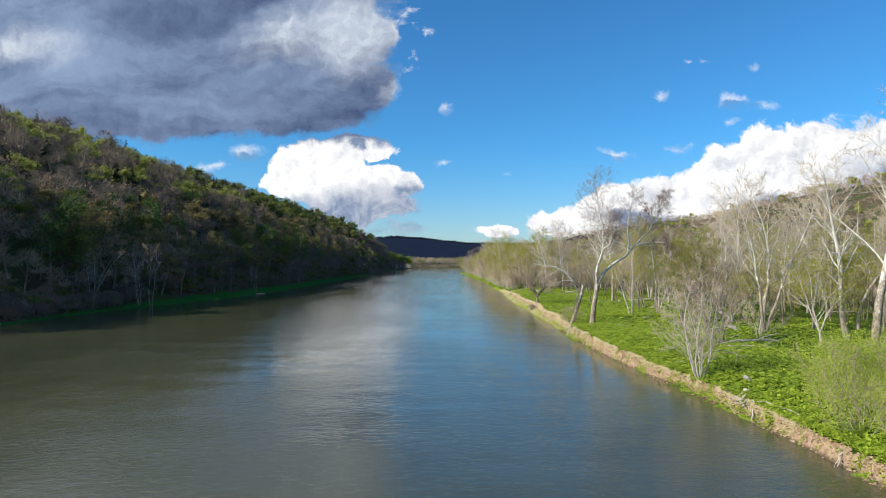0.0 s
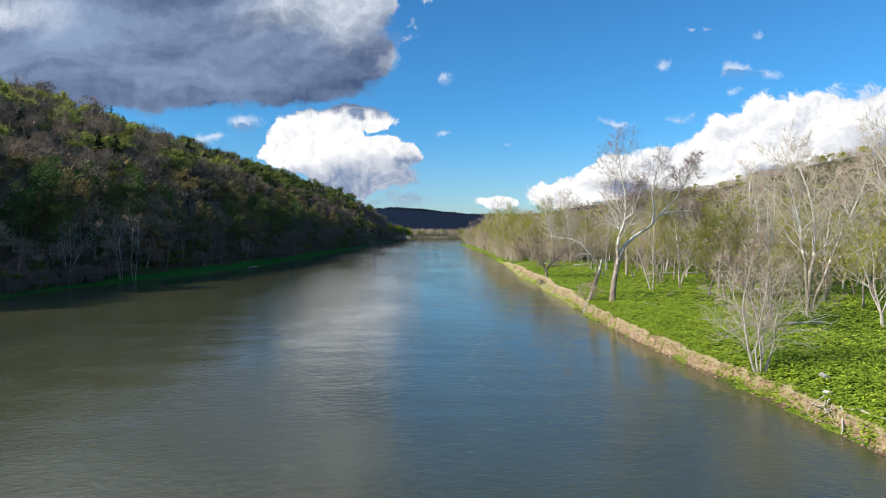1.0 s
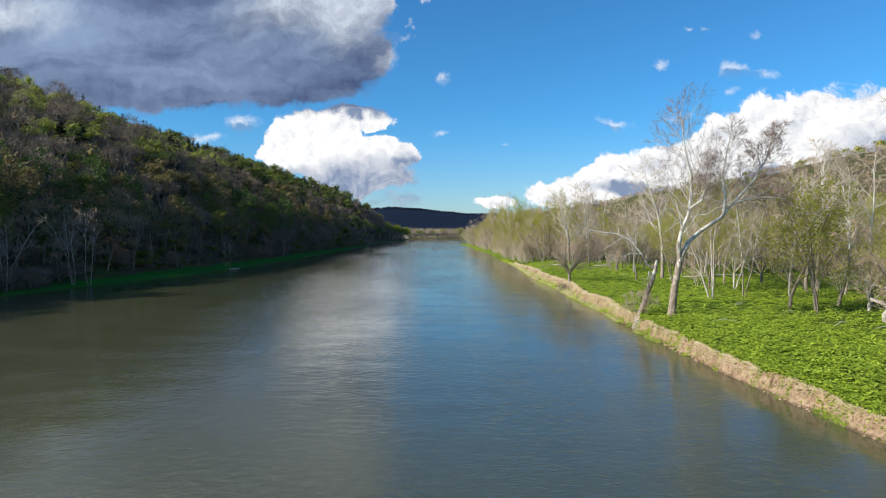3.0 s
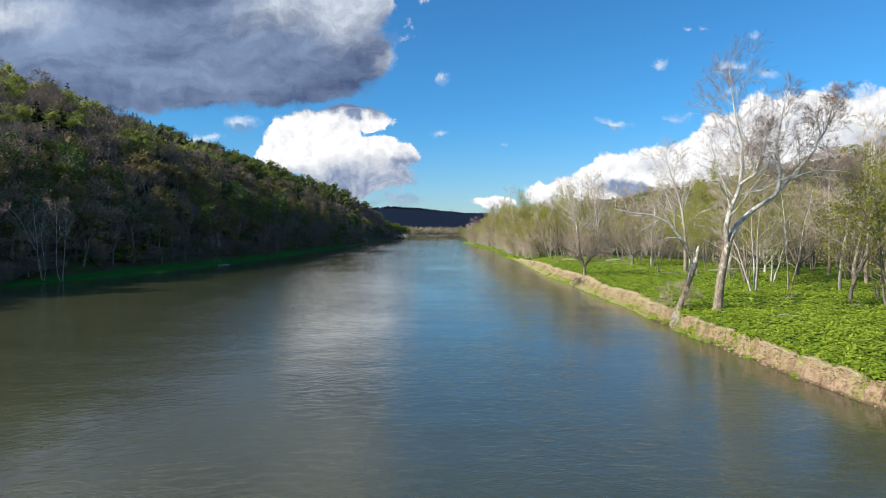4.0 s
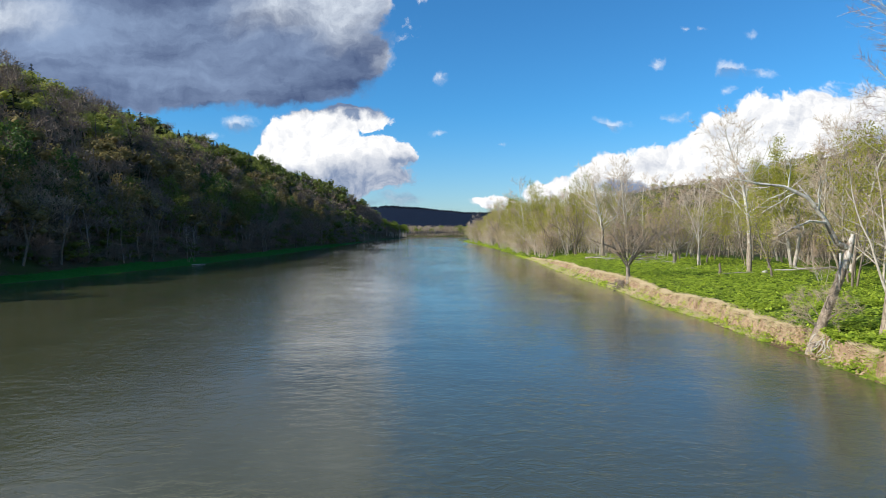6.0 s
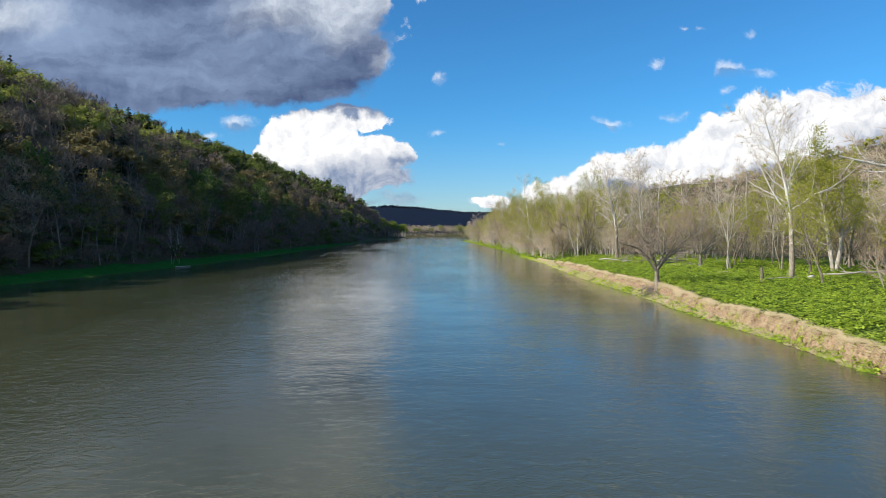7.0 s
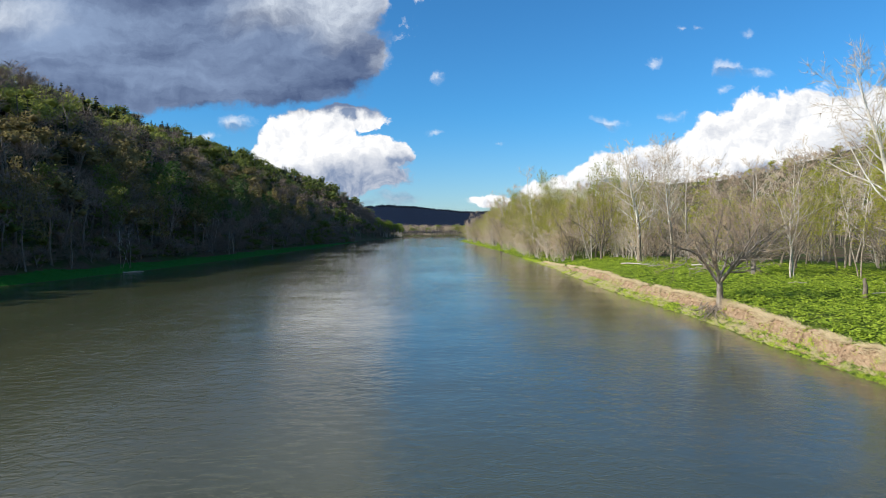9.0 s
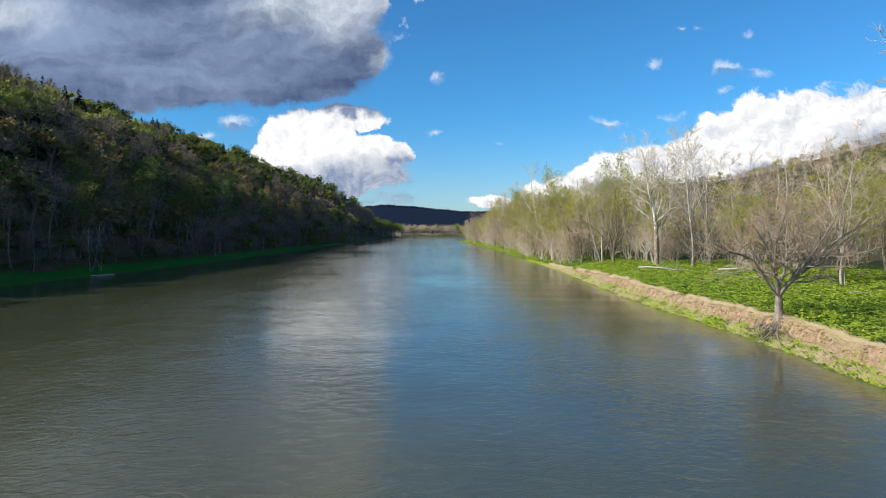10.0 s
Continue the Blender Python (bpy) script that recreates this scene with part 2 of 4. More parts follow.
def bark(dark, light, scale=6.0, patches=None):
    def build(n, s):
        at = n.add("ShaderNodeTexCoord").outputs["Object"]
        grain = n.noise(n.vec("MULTIPLY", at, (1, 1, 0.35)), scale, 6.0, 0.65).outputs[0]
        own = n.add("ShaderNodeObjectInfo").outputs["Random"]
        col = n.mix(n.step(grain, 0.3, 0.7), dark, light)
        if patches:
            # flaking: brown plates low on the stem, tan scabs over bare pale wood above
            z = n.add("ShaderNodeSeparateXYZ", {0: at}).outputs[2]
            flake = n.noise(n.vec("MULTIPLY", at, (1, 1, 0.6)), 2.3, 4.0, 0.6).outputs[0]
            scab = n.noise(n.vec("MULTIPLY", at, (1, 1, 0.45)), 4.6, 5.0, 0.7, 0.8).outputs[0]
            rind = n.mix(n.step(scab, 0.42, 0.60), patches, (0.36, 0.29, 0.22))
            col = n.mix(n.step(scab, 0.56, 0.66, 0.0, 0.75), col, (0.34, 0.275, 0.195))
            plates = n.step(n.math("MULTIPLY_ADD", z, 0.036, flake), 0.68, 0.84)
            col = n.mix(plates, rind, col)
        col = n.mix(n.math("MULTIPLY", own, 0.25), col, dark)
        put(n, s, Base_Color=col, Roughness=0.9, Normal=bump(n, grain, 0.9, 0.07))
    return build


def plain(dark, light, scale, rough=0.9):
    def build(n, s):
        grain = n.noise(place(n), scale, 6.0, 0.6).outputs[0]
        put(n, s, Base_Color=n.mix(n.step(grain, 0.3, 0.7), dark, light), Roughness=rough, Normal=bump(n, grain, 0.6, 0.05))
    return build


M_WATER = material("river_water", water_look)
M_GROUND = material("ground_cover", ground_look)
M_SYC = material("sycamore_bark", bark((0.46, 0.43, 0.375), (0.80, 0.77, 0.71), 3.0, (0.17, 0.125, 0.09)))
M_BARK = material("brown_bark", bark((0.105, 0.084, 0.064), (0.290, 0.240, 0.190)))
M_WALNUT = material("grey_brown_bark", bark((0.15, 0.12, 0.095), (0.42, 0.36, 0.30)))
M_GREYBARK = material("grey_bark", bark((0.33, 0.28, 0.24), (0.68, 0.62, 0.55)))
M_TWIG = material("twigs", leafy((0.235, 0.165, 0.112), (0.470, 0.360, 0.250)))
M_FINETWIG = material("sycamore_twigs", leafy((0.110, 0.070, 0.062), (0.250, 0.175, 0.145)))
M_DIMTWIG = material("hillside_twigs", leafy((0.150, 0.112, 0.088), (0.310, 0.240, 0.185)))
M_PALETWIG = material("pale_twigs", leafy((0.330, 0.255, 0.175), (0.600, 0.500, 0.375)))
M_BUD = material("budding_leaves", leafy((0.235, 0.240, 0.028), (0.460, 0.460, 0.075), 0.42))
M_RUSSET = material("russet_buds", leafy((0.155, 0.120, 0.050), (0.300, 0.245, 0.090), 0.3))
M_SPRING = material("spring_leaves", leafy((0.120, 0.180, 0.024), (0.300, 0.350, 0.060), 0.5))
M_WILLOW = material("willow_leaves", leafy((0.240, 0.330, 0.034), (0.500, 0.580, 0.090), 0.4))
# brighter than the hillside leaves: sunlight on the crest painted into the colour
M_SUNTINT = material("sun_tinted_leaves", leafy((0.215, 0.245, 0.046), (0.430, 0.450, 0.110), 0.48))
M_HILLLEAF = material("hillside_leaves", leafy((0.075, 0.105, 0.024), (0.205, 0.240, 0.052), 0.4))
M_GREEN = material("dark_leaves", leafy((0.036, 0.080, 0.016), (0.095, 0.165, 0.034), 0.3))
M_CONIFER = material("needles", leafy((0.014, 0.030, 0.012), (0.050, 0.080, 0.028)))
M_EMERALD = material("lush_grass", leafy((0.020, 0.130, 0.010), (0.050, 0.220, 0.018), 0.2))
M_HERB = material("broad_leaves", leafy((0.095, 0.185, 0.012), (0.540, 0.650, 0.066), 0.3))
M_STRAW = material("dry_grass", leafy((0.36, 0.28, 0.165), (0.64, 0.54, 0.36), 0.15))
M_DEAD = material("bleached_wood", plain((0.34, 0.30, 0.25), (0.58, 0.53, 0.46), 5.0))
M_CLAY = material("clay_lumps", plain((0.20, 0.132, 0.08), (0.44, 0.315, 0.205), 3.0))
M_STONE = material("pale_stone", plain((0.36, 0.32, 0.30), (0.55, 0.50, 0.47), 4.0))
# leaf colour of the far ridge, darkened and blued for cloud shadow and haze
M_FARSHADE = material("shade_tinted_woods", leafy((0.004, 0.009, 0.023), (0.009, 0.016, 0.033)))

# ---- ground and river ----
def smooth(a, b, x):
    k = np.clip((x - a) / (b - a), 0, 1)
    return k * k * (3 - 2 * k)


RIGHT_SHORE = ((-300, 25), (0, 23), (34, 22.2), (45, 22.2), (55, 21.2), (63, 20.3), (76, 19.8), (91, 19.2), (99, 19.0), (108, 19.4), (129, 18.9), (143, 19.3), (169, 18.8), (183, 19.1), (215, 20.6), (330, 20.4), (460, 16.2), (533, 13.9), (610, 20), (760, 60), (5000, 400))
LEFT_SHORE = ((-300, -81), (60, -80), (109, -76.9), (134, -76.2), (147, -74.2), (160, -69.6), (190, -64.5), (210, -61.5), (248, -60), (275, -57.8), (320, -57.3), (437, -56.4), (590, -57), (690, -46), (780, -39.5), (850, -39.5), (5000, -60))


KNOTS = {seed: np.random.RandomState(seed).uniform(-1, 1, 4000) for seed in range(3, 30)}


def wobble(y, seed, size, length):
    """A smooth random wander along the shore."""
    knots = KNOTS[seed]
    k = np.asarray(y, float) / length + 1000
    i = np.floor(k).astype(int) % 3999
    f = k - np.floor(k)
    f = f * f * (3 - 2 * f)
    return size * (knots[i] * (1 - f) + knots[i + 1] * f)


def right_shore(y):
    y = np.asarray(y, float)
    base = (np.interp(y - 6, *zip(*RIGHT_SHORE)) + np.interp(y, *zip(*RIGHT_SHORE)) + np.interp(y + 6, *zip(*RIGHT_SHORE))) / 3
    return base + wobble(y, 3, 0.28, 5.5) + wobble(y, 4, 0.07, 1.3)


def left_shore(y):
    y = np.asarray(y, float)
    return (np.interp(y - 8, *zip(*LEFT_SHORE)) + np.interp(y, *zip(*LEFT_SHORE)) + np.interp(y + 8, *zip(*LEFT_SHORE))) / 3 + wobble(y, 5, 0.7, 7.0) + wobble(y, 6, 0.3, 2.0)


def bank_lines(y):
    """How far in from the water the clay face begins and ends."""
    toe = smooth(108, 135, y)
    sand = np.clip(wobble(y, 12, 1.0, 7.0), 0, 1) * (1 - toe)
    foot = 0.20 + wobble(y, 11, 0.14, 0.7) + 0.9 * sand + 1.15 * toe + wobble(y, 9, 0.34, 2.3) + wobble(y, 13, 0.13, 0.45)
    foot = np.maximum(foot, 0.06)
    face = 0.22 + 0.14 * toe + np.abs(wobble(y, 7, 0.22, 0.6)) + np.abs(wobble(y, 8, 0.30, 3.1))
    return foot, foot + face


def bank_shape(s, y):
    """Height of the right bank s metres in from the water."""
    toe = smooth(108, 135, y)
    soft = smooth(175, 240, y)
    foot, brow = bank_lines(y)
    sharp = np.interp(s, (-6, -1.5, 0), (-2.2, -0.7, -0.02)) * (s < 0) + (s >= 0) * (0.12 + 0.42 * toe) * smooth(0, 1, s / foot)
    lip = np.interp(y, (30, 55, 72, 100), (0.85, 0.88, 1.15, 1.22)) + wobble(y, 10, 0.09, 1.4) + wobble(y, 14, 0.05, 0.5)
    k = np.clip((s - foot) / (brow - foot), 0, 1)
    # fallen blocks break the face into steps
    k = k + 0.16 * np.sin(2 * np.pi * k) * wobble(y, 15, 1.0, 0.9)
    sharp = sharp + (lip - 0.35 * toe) * smooth(0, 1, k) + (1.66 - lip - 0.02 * toe) * smooth(0.7, 5.0, s)
    gentle = np.where(s < 0, np.maximum(s * 0.4, -2.2), 1.75 * smooth(0, 11, s))
    return sharp * (1 - soft) + gentle * soft


HILL_S = (0, 3, 7, 14, 22.5, 33.5, 40.5, 55.5, 82.5, 122, 182, 300, 900)
HILL_Z = (0, 0.5, 1.3, 5.7, 13.7, 22.2, 27.0, 35.6, 47, 58.5, 66.5, 72, 76)


def height(x, y):
    x, y = np.asarray(x, float), np.asarray(y, float)
    sr, sl = x - right_shore(y), left_shore(y) - x
    right = bank_shape(sr, y) + 0.12 * np.sin(x * 0.21 + 1.3) * np.sin(y * 0.13) * smooth(4, 12, sr)
    right += 66 * smooth(150, 345, x) + 8 * smooth(345, 700, x) + 4 * np.sin(y * 0.013 + 1) * smooth(200, 330, x)
    fade = 1 - 0.95 * smooth(710, 900, y)
    left = np.interp(sl, HILL_S, HILL_Z) * fade + (1.5 * np.sin(y * 0.031) + 1.2 * np.sin(y * 0.083 + x * 0.05)) * smooth(15, 50, sl) * fade
    left = np.where(sl < 0, np.maximum(sl * 0.3, -2.2), left)
    z = np.where(sl > -40, np.where(sr > -4, right, left), right)
    end = smooth(850, 885, y)
    z = np.maximum(z, -2.2 + 4.0 * end)
    ridge = np.interp(x, (-3000, -1100, -600, -330, -200, -100, 0, 100, 300, 600, 1500, 3000), (60, 90, 100, 102, 113, 108, 96, 86, 84, 88, 80, 60)) - 8
    return np.maximum(z, ridge * smooth(1400, 2550, y) - 3)


def spread(*spans):
    return np.unique(np.concatenate([np.arange(a, b, c) for a, b, c in spans]))


ROWS_Y = spread((-300, -20, 20), (-20, 20, 4), (20, 130, 0.2), (130, 240, 0.36), (240, 420, 3), (420, 900, 8), (900, 1500, 40), (1500, 4900, 90))
IN_R = np.concatenate([[0, 0.12, 0.25, 0.4, 0.55, 0.7, 0.85, 1.0, 1.15, 1.3, 1.5, 1.7, 1.9, 2.1, 2.3, 2.5, 2.7, 2.9, 3.1, 3.4, 4, 5, 6.5, 8, 10, 13, 17, 22, 28, 36, 48, 64, 85], np.arange(110, 420, 25), [500, 700, 1100, 2000, 3500]])
IN_L = np.concatenate([[0, 0.5, 1, 1.6, 2.3, 3, 4, 5, 6], np.arange(8, 60, 4), np.arange(60, 200, 10), [230, 300, 420, 600, 900, 1600, 3000]])
yy = ROWS_Y[:, None]
xr, xl = right_shore(yy), left_shore(yy)
cols = [xl - IN_L[::-1][None, :], xl + (xr - xl) * np.array([0.03, 0.08, 0.5, 0.85, 0.95, 0.98, 0.993])[None, :], xr + IN_R[None, :]]
gx = np.concatenate(cols, 1)
gy = np.broadcast_to(yy, gx.shape)
gz = height(gx, gy)
nr, nc = gx.shape


def sheet(name, gx, gy, gz, mat):
    nr, nc = gx.shape
    ids = np.arange(nr * nc).reshape(nr, nc)
    quads = np.stack([ids[:-1, :-1], ids[:-1, 1:], ids[1:, 1:], ids[1:, :-1]], -1).reshape(-1, 4)
    return mesh_of(name, np.stack([gx, gy, gz], -1).reshape(-1, 3), quads, mat, smooth_shade=True)


def mesh_of(name, verts, faces, mat, smooth_shade=False, tint=None, mats=None, slots=None):
    """A mesh from arrays: faces all of one size."""
    verts, faces = np.asarray(verts, np.float32), np.asarray(faces, np.int32)
    me = bpy.data.meshes.new(name)
    me.vertices.add(len(verts))
    me.vertices.foreach_set("co", verts.ravel())
    k = faces.shape[1]
    me.loops.add(faces.size)
    me.loops.foreach_set("vertex_index", faces.ravel())
    me.polygons.add(len(faces))
    me.polygons.foreach_set("loop_start", np.arange(0, faces.size, k, dtype=np.int32))
    if smooth_shade:
        me.polygons.foreach_set("use_smooth", np.ones(len(faces), bool))
    for m in (mats or [mat]):
        me.materials.append(m)
    if slots is not None:
        me.polygons.foreach_set("material_index", np.asarray(slots, np.int32))
    if tint is not None:
        me.attributes.new("tint", "FLOAT", "POINT").data.foreach_set("value", np.asarray(tint, np.float32))
    me.update(calc_edges=True)
    me.validate()
    return me


ground_me = sheet("ground", gx, gy, gz, M_GROUND)
sr, sl = gx - xr, xl - gx
slope = np.abs(np.gradient(gz, axis=1)) / np.maximum(np.abs(np.gradient(gx, axis=1)), 0.02)
soil = ((sr > 0.02) & (sr < 5) & (gy < 260)) * smooth(0.45, 0.9, slope) + ((sr <= 0.02) & (sl <= 0) & (gy < 845) & (gx > -20)) * 1.0
foot, brow = bank_lines(yy)
soil = np.maximum(soil, (0.45 + wobble(yy, 16, 0.35, 2.6)) * (1 - 0.45 * smooth(108, 125, yy)) * ((sr > 0.02) & (sr < foot + 0.1) & (gy < 235)))
soil = np.maximum(soil, 0.9 * ((sr > foot) & (sr < brow + 0.08) & (gy < 205)))
open_land = np.interp(ROWS_Y, (0, 60, 110, 170, 200, 230, 300), (90, 80, 75, 70, 45, 20, 10))[:, None]
grass = (sr > 0) * np.clip(1.05 - smooth(0.75, 1.15, sr / open_land), 0.12, 1)
strip = np.interp(ROWS_Y, (100, 140, 160, 200, 340, 420, 520), (2.0, 2.0, 5, 6, 5.5, 4, 1))[:, None] + wobble(yy, 21, 0.6, 9)
grass = np.where(sl > 0, 1 - smooth(strip - 1.2, strip + 1.2, sl), grass)
grass = np.where((gy > 840) & (gy < 1200), 0.4, grass)
# far: where the ground takes the painted cloud shadow and haze
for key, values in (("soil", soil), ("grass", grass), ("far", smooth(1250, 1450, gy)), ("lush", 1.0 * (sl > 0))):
    ground_me.attributes.new(key, "FLOAT", "POINT").data.foreach_set("value", np.broadcast_to(values, gx.shape).astype(np.float32).ravel())
tagged(new("ground", ground_me), "river valley ground with clay bank, green flood plain and wooded slopes", "ground", kind="structure")

# the river's surface, with low waves that run with the wind along the valley
wave_y = spread((-300, -20, 20), (-20, 420, 0.9), (420, 890, 1.5))
wx, wy = np.meshgrid(np.linspace(-100, 40, 71), wave_y)
wz = 0 * wx
r = np.random.RandomState(17)
for length, size in ((3.9, 0.010), (4.7, 0.013), (5.6, 0.015), (7.5, 0.020), (9.0, 0.022)):
    a = r.uniform(-0.85, 0.85)
    k = 2 * np.pi / length
    bent = 0.8 * np.sin(wx * 0.11 + wy * 0.05 + r.uniform(0, 6)) + 0.6 * np.sin(wx * 0.23 - wy * 0.031 + r.uniform(0, 6))
    strength = 0.5 + 0.5 * np.sin(wx * r.uniform(0.05, 0.12) + wy * r.uniform(0.03, 0.08) + r.uniform(0, 6))
    wz += size * strength * np.sin(k * (np.cos(a) * wy + np.sin(a) * wx + bent) + r.uniform(0, 6))
wz *= smooth(-15, 5, wy) * (0.42 + 0.58 * smooth(200, 340, wy))
tagged(new("water", sheet("water", wx, wy, wz, M_WATER)), "rippled olive-green river water mirroring sky and clouds", "water", kind="structure")

# ---- trees ----
class Geo:
    """Triangles gathered in arrays."""

    def __init__(self):
        self.v, self.f, self.n = [], [], 0

    def add(self, verts, faces):
        verts = np.asarray(verts, float).reshape(-1, 3)
        self.v.append(verts)
        self.f.append(np.asarray(faces, int).reshape(-1, 3) + self.n)
        self.n += len(verts)

    def arrays(self):
        return np.concatenate(self.v), np.concatenate(self.f)

    def mesh(self, name, mat):
        v, f = self.arrays()
        return mesh_of(name, v, f, mat, smooth_shade=True)


def unit(v):
    return v / max(np.linalg.norm(v), 1e-9)


def side_ways(d):
    a = np.cross(d, (0.31, 0.22, 0.93) if abs(d[2]) < 0.9 else (1, 0.1, 0))
    a = unit(a)
    return a, np.cross(d, a)


def tube(geo, pts, radii, sides):
    pts = np.asarray(pts, float)
    k = len(pts)
    angles = np.arange(sides) * 2 * np.pi / sides
    a, b = side_ways(unit(pts[-1] - pts[0]))
    rings = []
    for i in range(k):
        t = unit(pts[min(i + 1, k - 1)] - pts[max(i - 1, 0)])
        a = unit(a - t * (a @ t))
        b = np.cross(t, a)
        rings.append(pts[i] + radii[i] * (np.cos(angles)[:, None] * a + np.sin(angles)[:, None] * b))
    i, j = np.meshgrid(np.arange(k - 1) * sides, np.arange(sides), indexing="ij")
    p0, p1 = (i + j).ravel(), (i + (j + 1) % sides).ravel()
    f = np.concatenate([np.stack([p0, p1, p1 + sides], 1), np.stack([p0, p1 + sides, p0 + sides], 1)])
    v = np.concatenate(rings)
    geo.add(v, f)


def spikes(geo, base, tip, r):
    """Many thin twigs at once, three-sided and pointed."""
    base, tip, r = np.asarray(base), np.asarray(tip), np.asarray(r)[:, None]
    d = tip - base
    d = d / np.maximum(np.linalg.norm(d, axis=1, keepdims=True), 1e-6)
    a = np.cross(d, np.where(np.abs(d[:, 2:3]) < 0.9, [[0, 0, 1.0]], [[1.0, 0, 0]]))
    a /= np.maximum(np.linalg.norm(a, axis=1, keepdims=True), 1e-6)
    b = np.cross(d, a)
    v = np.stack([base + r * a, base + r * (-0.5 * a + 0.87 * b), base + r * (-0.5 * a - 0.87 * b), tip], 1)
    i = np.arange(len(base))[:, None] * 4
    f = np.concatenate([i + (0, 1, 3), i + (1, 2, 3), i + (2, 0, 3)], 1)
    geo.add(v, f)


def blades(geo, rs, base, tip, r):
    """Many fine twigs at once, each one thin sliver."""
    d = tip - base
    a = np.cross(d, rs.normal(size=d.shape))
    a *= r / np.maximum(np.linalg.norm(a, axis=1, keepdims=True), 1e-6)
    geo.add(np.stack([base - a, base + a, tip], 1), np.arange(len(base) * 3))


def flakes(geo, rs, centres, size, flat=0.0):
    """Small leaf clumps: two triangles folded along a rib, turned at random."""
    n = len(centres)
    a = rs.normal(size=(n, 3))
    a[:, 2] *= 1 - flat
    a /= np.linalg.norm(a, axis=1, keepdims=True)
    b = np.cross(a, rs.normal(size=(n, 3)) * (1 - flat) + np.array([0, 0, 2.5 * flat]))
    b /= np.maximum(np.linalg.norm(b, axis=1, keepdims=True), 1e-6)
    k = np.cross(a, b) * 0.18
    s = (size * rs.uniform(0.6, 1.3, n))[:, None]
    v = np.stack([centres - a * s, centres + b * s * 0.6 + k * s, centres + a * s, centres - b * s * 0.6 + k * s], 1)
    i = np.arange(n)[:, None] * 4
    geo.add(v, np.concatenate([i + (0, 1, 2), i + (0, 2, 3)], 1))


def scales(geo, rs, centres, normals, size, narrow=0.65):
    """Leaf clumps that lie along the surface of a crown."""
    n = len(centres)
    normals = normals / np.maximum(np.linalg.norm(normals, axis=1, keepdims=True), 1e-6)
    a = np.cross(normals, rs.normal(size=(n, 3)))
    a /= np.maximum(np.linalg.norm(a, axis=1, keepdims=True), 1e-6)
    b = np.cross(normals, a)
    s = (size * rs.uniform(0.6, 1.35, n))[:, None]
    k = normals * s * 0.3
    v = np.stack([centres - a * s, centres + b * s * narrow + k, centres + a * s, centres - b * s * narrow + k], 1)
    i = np.arange(n)[:, None] * 4
    geo.add(v, np.concatenate([i + (0, 1, 2), i + (0, 2, 3)], 1))


def bend(rs, start, way, length, segs, wander, lift):
    pts, d = [np.asarray(start, float)], unit(np.asarray(way, float))
    for _ in range(segs):
        d = unit(d + rs.normal(size=3) * wander + np.array([0, 0, lift]))
        pts.append(pts[-1] + d * length / segs)
    return np.array(pts)


def along(pts, k):
    """The point and direction a share k of the way along a line."""
    x = k * (len(pts) - 1)
    i = min(int(x), len(pts) - 2)
    return pts[i] + (pts[i + 1] - pts[i]) * (x - i), unit(pts[i + 1] - pts[i])


def off(rs, d, angle, turn=None):
    a, b = side_ways(d)
    t = rs.uniform(0, 2 * np.pi) if turn is None else turn
    return unit(d * math.cos(angle) + (a * math.cos(t) + b * math.sin(t)) * math.sin(angle))


def ramify(rs, wood, twigs, pts, r0, r1, spec, level=0):
    """Branches, then twigs, along a limb. Returns the twig tips."""
    tips = []
    sides = max(3, spec["sides"] - 2 * level)
    if level == spec["levels"] and spec.get("light"):
        spikes(wood, [pts[0]], [pts[-1]], [r0])
    else:
        tube(wood, pts, np.linspace(r0, r1, len(pts)), sides)
    length = np.linalg.norm(np.diff(pts, axis=0), axis=1).sum()
    if level == spec["levels"]:
        count = spec["twigs"]
        ks = rs.uniform(0.15, 1.0, count)
        base = np.array([along(pts, k)[0] for k in ks])
        ways = np.array([off(rs, along(pts, k)[1], rs.uniform(0.3, 1.1)) for k in ks]) + (0, 0, spec["lift"] * 1.5)
        ends = base + ways * (spec["twig"] * rs.uniform(0.5, 1.3, count))[:, None]
        spikes(twigs, base, ends, np.full(count, spec["twig_r"]))
        return list(ends)
    count = spec["branches"][level]
    turn = rs.uniform(0, 6.28)
    for i in range(count):
        k = spec["first"][level] + (1 - spec["first"][level]) * (i + rs.uniform(0.2, 0.9)) / count
        p, d = along(pts, min(k, 0.99))
        turn += 2.4 + rs.uniform(-0.4, 0.4)
        size = length * spec["ratio"][level] * (1.25 - spec.get("taper", 0.75) * k) * rs.uniform(0.7, 1.2)
        r = max((r0 + (r1 - r0) * k) * spec["thin"], 0.012)
        sub = bend(rs, p, off(rs, d, spec["angle"][level] * rs.uniform(0.75, 1.2), turn), size, spec["segs"][level], spec["wander"], spec["lift"])
        tips += ramify(rs, wood, twigs, sub, r, r * 0.35, spec, level + 1)
    # the limb's own end
    tips += ramify_end(rs, twigs, pts, spec)
    return tips


def ramify_end(rs, twigs, pts, spec):
    count = 5
    ks = rs.uniform(0.75, 1.0, count)
    base = np.array([along(pts, k)[0] for k in ks])
    ways = np.array([off(rs, along(pts, k)[1], rs.uniform(0.2, 0.9)) for k in ks])
    ends = base + ways * (spec["twig"] * rs.uniform(0.6, 1.3, count))[:, None]
    spikes(twigs, base, ends, np.full(count, spec["twig_r"]))
    return list(ends)


SPEC = dict(levels=2, sides=7, branches=(15, 6), first=(0.3, 0.15), ratio=(0.34, 0.45), angle=(0.95, 0.8), segs=(4, 2), wander=0.16, lift=0.10, thin=0.5, twigs=9, twig=0.9, twig_r=0.013)


